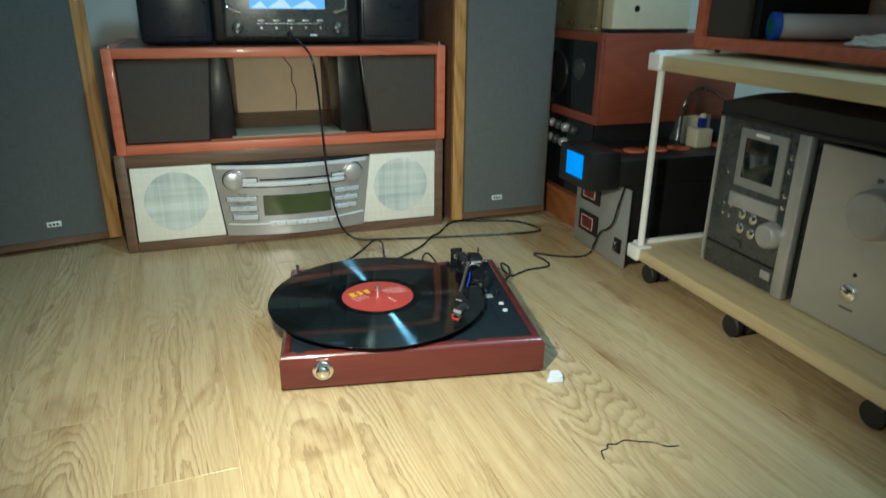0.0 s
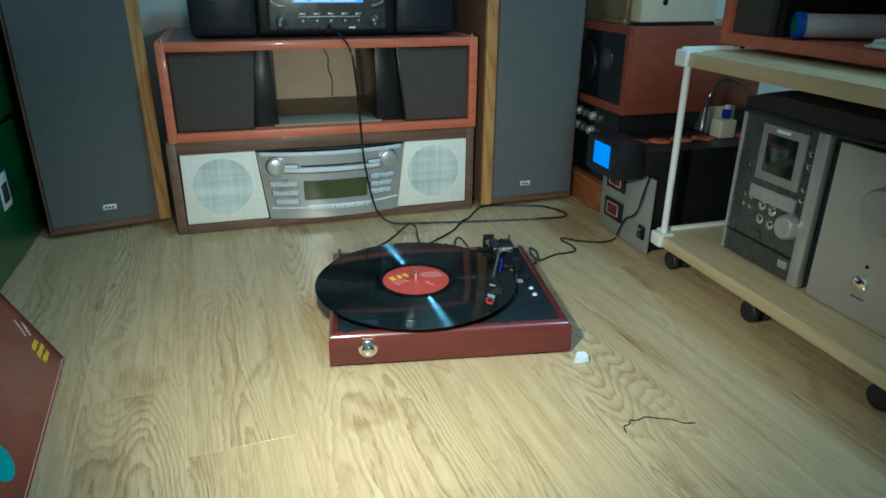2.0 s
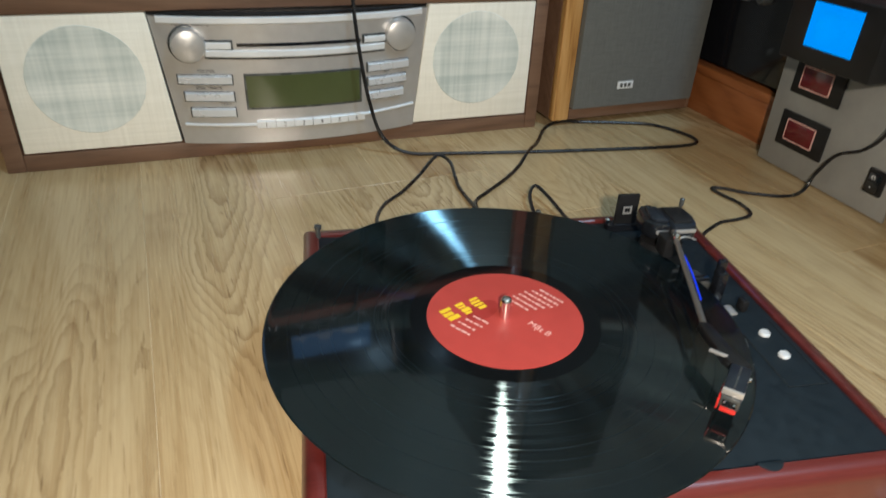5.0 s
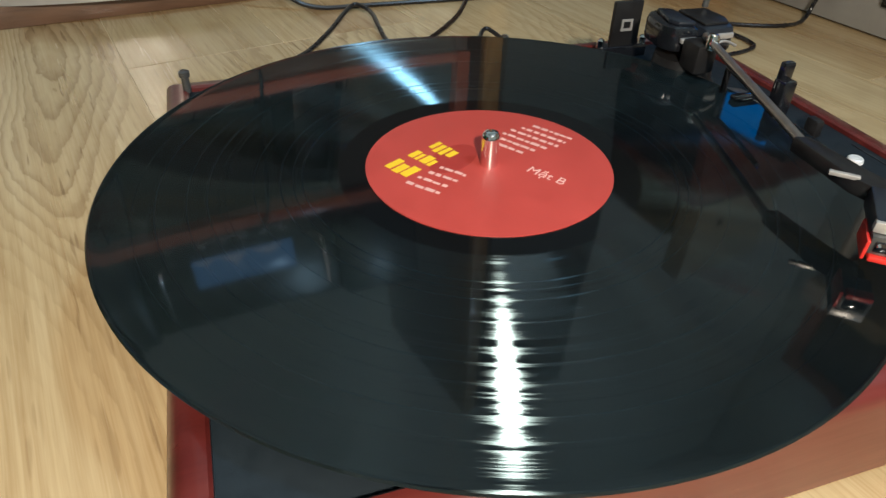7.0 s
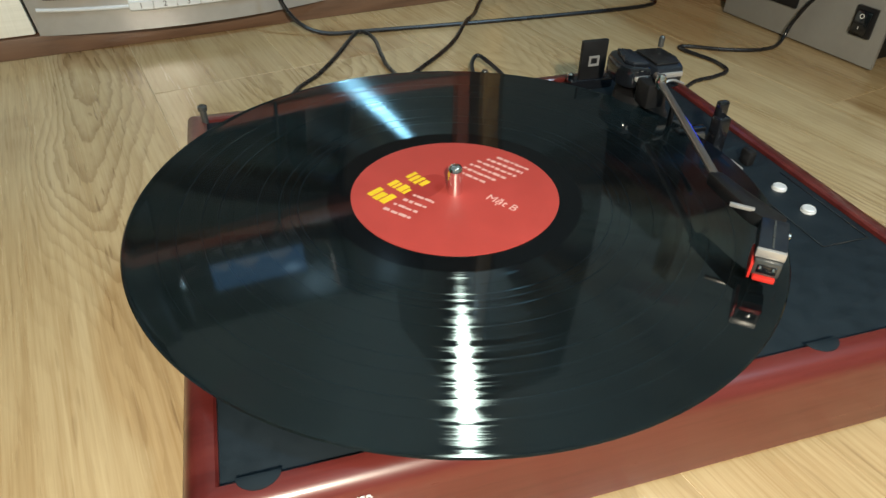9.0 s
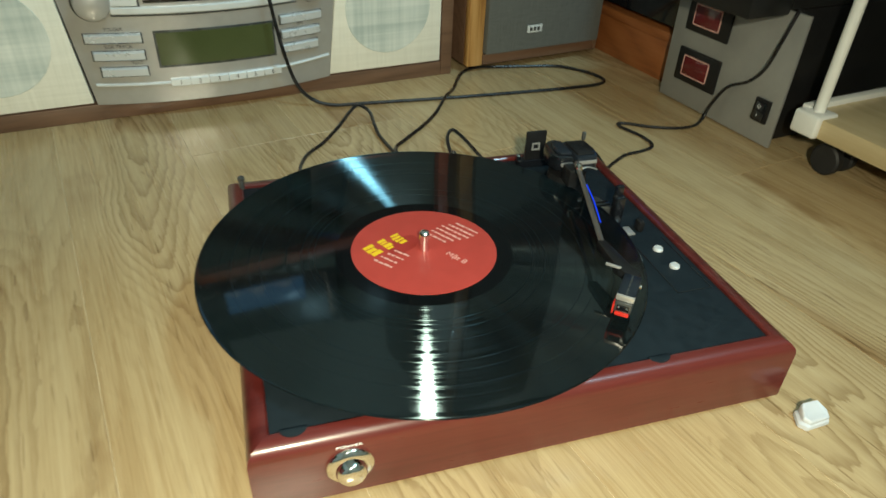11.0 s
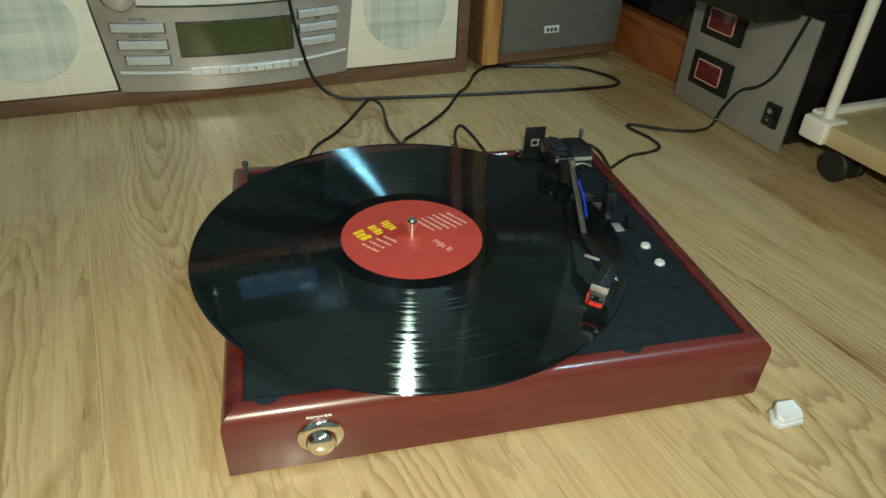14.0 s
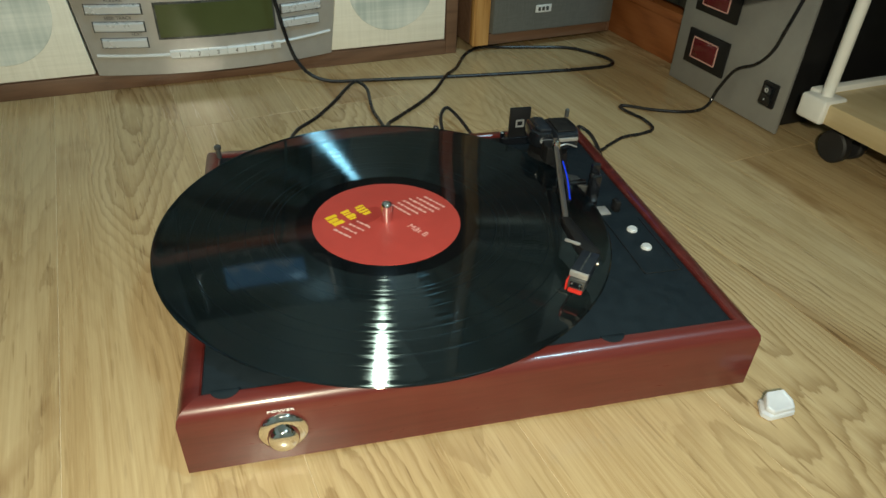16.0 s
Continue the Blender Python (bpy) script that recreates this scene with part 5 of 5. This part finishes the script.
# ---- red shelf box on the trolley ----
S2 = thing("shelf_box", "cherry-red framed shelf box with dark speaker on the trolley", "shelf", (0.66, -0.05, 0.376))


def shelf_two():
    x0, y0, y1, z0, z1, t = 0.545, -0.34, 0.252, 0.3815, 0.565, 0.0185
    part("side_board", box(x0, 0.79, y1 - t, y1, z0, z1, 0.001), CHERRY, S2)
    part("side_board", box(x0, 0.79, y0, y0 + t, z0, z1, 0.001), CHERRY, S2)
    part("bottom_board", box(x0, 0.79, y0 + t, y1 - t, z0, z0 + t, 0.001), CHERRY, S2)
    part("top_board", box(x0, 0.79, y0 + t, y1 - t, z1 - t, z1, 0.001), CHERRY, S2)
    part("back_board", box(0.782, 0.788, y0 + t, y1 - t, z0 + t, z1 - t, 0), CARD, S2)
    sp = part("speaker", box(x0 + 0.02, 0.77, 0.135, y1 - t - 0.0005, z0 + t + 0.0005, z1 - t - 0.0005, 0.001), BLACK, S2)
    part("grille_cloth", box(x0 + 0.008, x0 + 0.0205, 0.150, y1 - t - 0.001, z0 + t + 0.001, z1 - t - 0.001, 0.001), BLACK_CLOTH, sp, "dark brown grille cloth")
    for fy in (y0 + 0.03, y1 - 0.03):
        for fx in (x0 + 0.02, 0.77):
            part("foot", rod((fx, fy, 0.3752), (fx, fy, z0 + 0.0005), 0.008, 14), RUBBER, S2)


shelf_two()
RL = thing("film_roll", "white plastic film roll with bright blue end cap", "roll", (0.575, 0.0, 0.402))
RLZ = 0.4002 + 0.0195
RA, RD = Vector((0.560, 0.108, RLZ)), Vector((0.90, -0.44, 0)).normalized()
part("film", rod(RA + RD * 0.004, RA + RD * 0.20, 0.0172, 32), ROLL, RL)
cap_ = part("end_cap", lathe([(0, 0.0110), (0, 0.0180), (0.0015, 0.0193), (0.0115, 0.0193), (0.012, 0.0174)], RA, RA + RD, 36), BLUE_CAP, RL, "bright blue end cap")
part("cap_core", lathe([(0, 0.0108), (0.0006, 0.0108)], RA - RD * 0.0005, RA + RD, 28), GREEN_PRINT, cap_)
CW = thing("crumpled_film", "crumpled piece of white plastic film on the shelf", "film", (0.57, -0.06, 0.402))
b = bmesh.new()
bmesh.ops.create_icosphere(b, subdivisions=4, radius=1.0)
for v in b.verts:
    f = 1 + 0.5 * noise.noise(v.co * 2.3) + 0.2 * noise.noise(v.co * 6.0)
    v.co = Vector((0.563 + 0.012 * v.co.x * f, -0.070 + 0.040 * v.co.y * f, max(0.4001, 0.4065 + 0.009 * v.co.z * f)))
part("film", b, WHITE, CW, smooth=20)

# ---- green crate and leaning sleeve ----
GC = thing("green_crate", "dark green plastic crate with a white sticker on the floor", "crate", (-0.78, 0.2, 0))
part("lower_body", box(-0.93, -0.646, -0.25, 0.80, 0, 0.235, 0.012, 4), GREEN, GC)
part("upper_body", box(-0.935, -0.640, -0.255, 0.806, 0.2352, 0.43, 0.02, 5), GREEN, GC)
stk = part("sticker", box(-0.6462, -0.6452, 0.500, 0.545, 0.105, 0.165, 0.0002), WHITE, GC, "small white sticker")
part("sticker_mark", box(-0.6454, -0.6447, 0.508, 0.538, 0.115, 0.148, 0.0001), GUNMETAL, stk)
ang = 64.0
# local axes: x up the sleeve, y towards the wall, z out of its face
SL = thing("record_sleeve", "glossy red record sleeve with yellow lettering leaning on the crate", "record sleeve", world_coords=False, tilt=pose(-0.507, 0.145, 0.0005, 0, 0, 4.0))


def sleeve():
    ca, sa = math.cos(radians(ang)), math.sin(radians(ang))
    m = Matrix(((-ca, 0, sa, 0), (0, 1, 0, 0), (sa, 0, ca, 0), (0, 0, 0, 1)))
    card = part("card", box(0, 0.314, -0.314, 0, 0, 0.003, 0.0008, m=m), SLEEVE_RED, SL)
    part("spine_edge", box(0.004, 0.310, -0.003, -0.001, 0.0029, 0.0034, 0, m=m), BLACK, card)
    part("lower_line", box(0.0035, 0.0045, -0.310, -0.004, 0.0029, 0.0033, 0, m=m), PINK_PRINT, card)
    print_bars([(0.030 + 0.009 * 0, -0.034, 0.026, 0.007, 90), (0.040, -0.034, 0.030, 0.007, 90), (0.050, -0.034, 0.024, 0.007, 90)], YELLOW, "yellow_print", card, 0.0031, m)
    print_bars([(0.070, -0.020, 0.020, 0.003, 20), (0.078, -0.030, 0.024, 0.003, 20), (0.110, -0.060, 0.020, 0.003, 90)], WHITE_PRINT, "pale_print", card, 0.0031, m)
    part("teal_mark", lathe([(0, 0.022), (0.0003, 0.022)], m @ Vector((0.045, -0.262, 0.0029)), m @ Vector((0.045, -0.262, 1)), 32), TEAL_PRINT, card)


sleeve()

# ---- floor boards ----
BW, GAP, SKEW = 0.1200, 0.0002, radians(3.3)  # boards run slightly askew to the walls
rb = random.Random(11)
mesh_cache = {}


def board(x, y, w, ln):
    dx, dy = x + 0.345, y - 0.031
    m = Matrix.Translation((-0.345 + dx * math.cos(SKEW) - dy * math.sin(SKEW), 0.031 + dx * math.sin(SKEW) + dy * math.cos(SKEW), 0)) @ Matrix.Rotation(SKEW, 4, "Z")
    ends = [m @ Vector((u, v, 0)) for u in (0, w) for v in (0, ln)]
    lo, hi = Vector((X0 - 0.04, Y0 - 0.04, 0)), Vector((X1 + 0.04, Y1 + 0.04, 0))
    if max(p.x for p in ends) < lo.x or min(p.x for p in ends) > hi.x or max(p.y for p in ends) < lo.y or min(p.y for p in ends) > hi.y:
        return
    whole = all(lo.x <= p.x <= hi.x and lo.y <= p.y <= hi.y for p in ends)
    if not whole or "whole" not in mesh_cache:
        b = box(0, w, 0, ln, -0.0015, 0, 0.00016, 1)
        if not whole:
            # sawn off under the walls
            inv = m.inverted()
            for at, away in ((lo, (-1, 0, 0)), (lo, (0, -1, 0)), (hi, (1, 0, 0)), (hi, (0, 1, 0))):
                bmesh.ops.bisect_plane(b, geom=b.verts[:] + b.edges[:] + b.faces[:], plane_co=inv @ at, plane_no=inv.to_3x3() @ Vector(away), clear_outer=True)
        if not b.faces:
            b.free()
            return
        me = bpy.data.meshes.new("plank")
        b.to_mesh(me)
        b.free()
        me.materials.append(OAK)
        if whole:
            mesh_cache["whole"] = me
    ob = new("plank", mesh_cache["whole"] if whole else me)
    ob.matrix_basis = m
    ob.parent = floor


LEN = 1.20
i = 0
x = -0.345 - BW * 12
while x < X1 + 0.2:
    k = round((x + 0.345) / BW)
    joint = {-2: 0.185, -1: 0.033, 0: -0.108, 5: -0.42, 6: 0.176}.get(k, rb.uniform(-0.9, 0.3))
    if k in (1, 2, 3, 4):
        joint = (-0.55, 0.45, -0.75, 0.33)[k - 1]
    y = joint - 3 * LEN
    while y < Y1 + 0.15:
        if y + LEN > Y0 - 0.15:
            board(x + GAP, y + GAP, BW - 2 * GAP, LEN - 2 * GAP)
        y += LEN
    x += BW
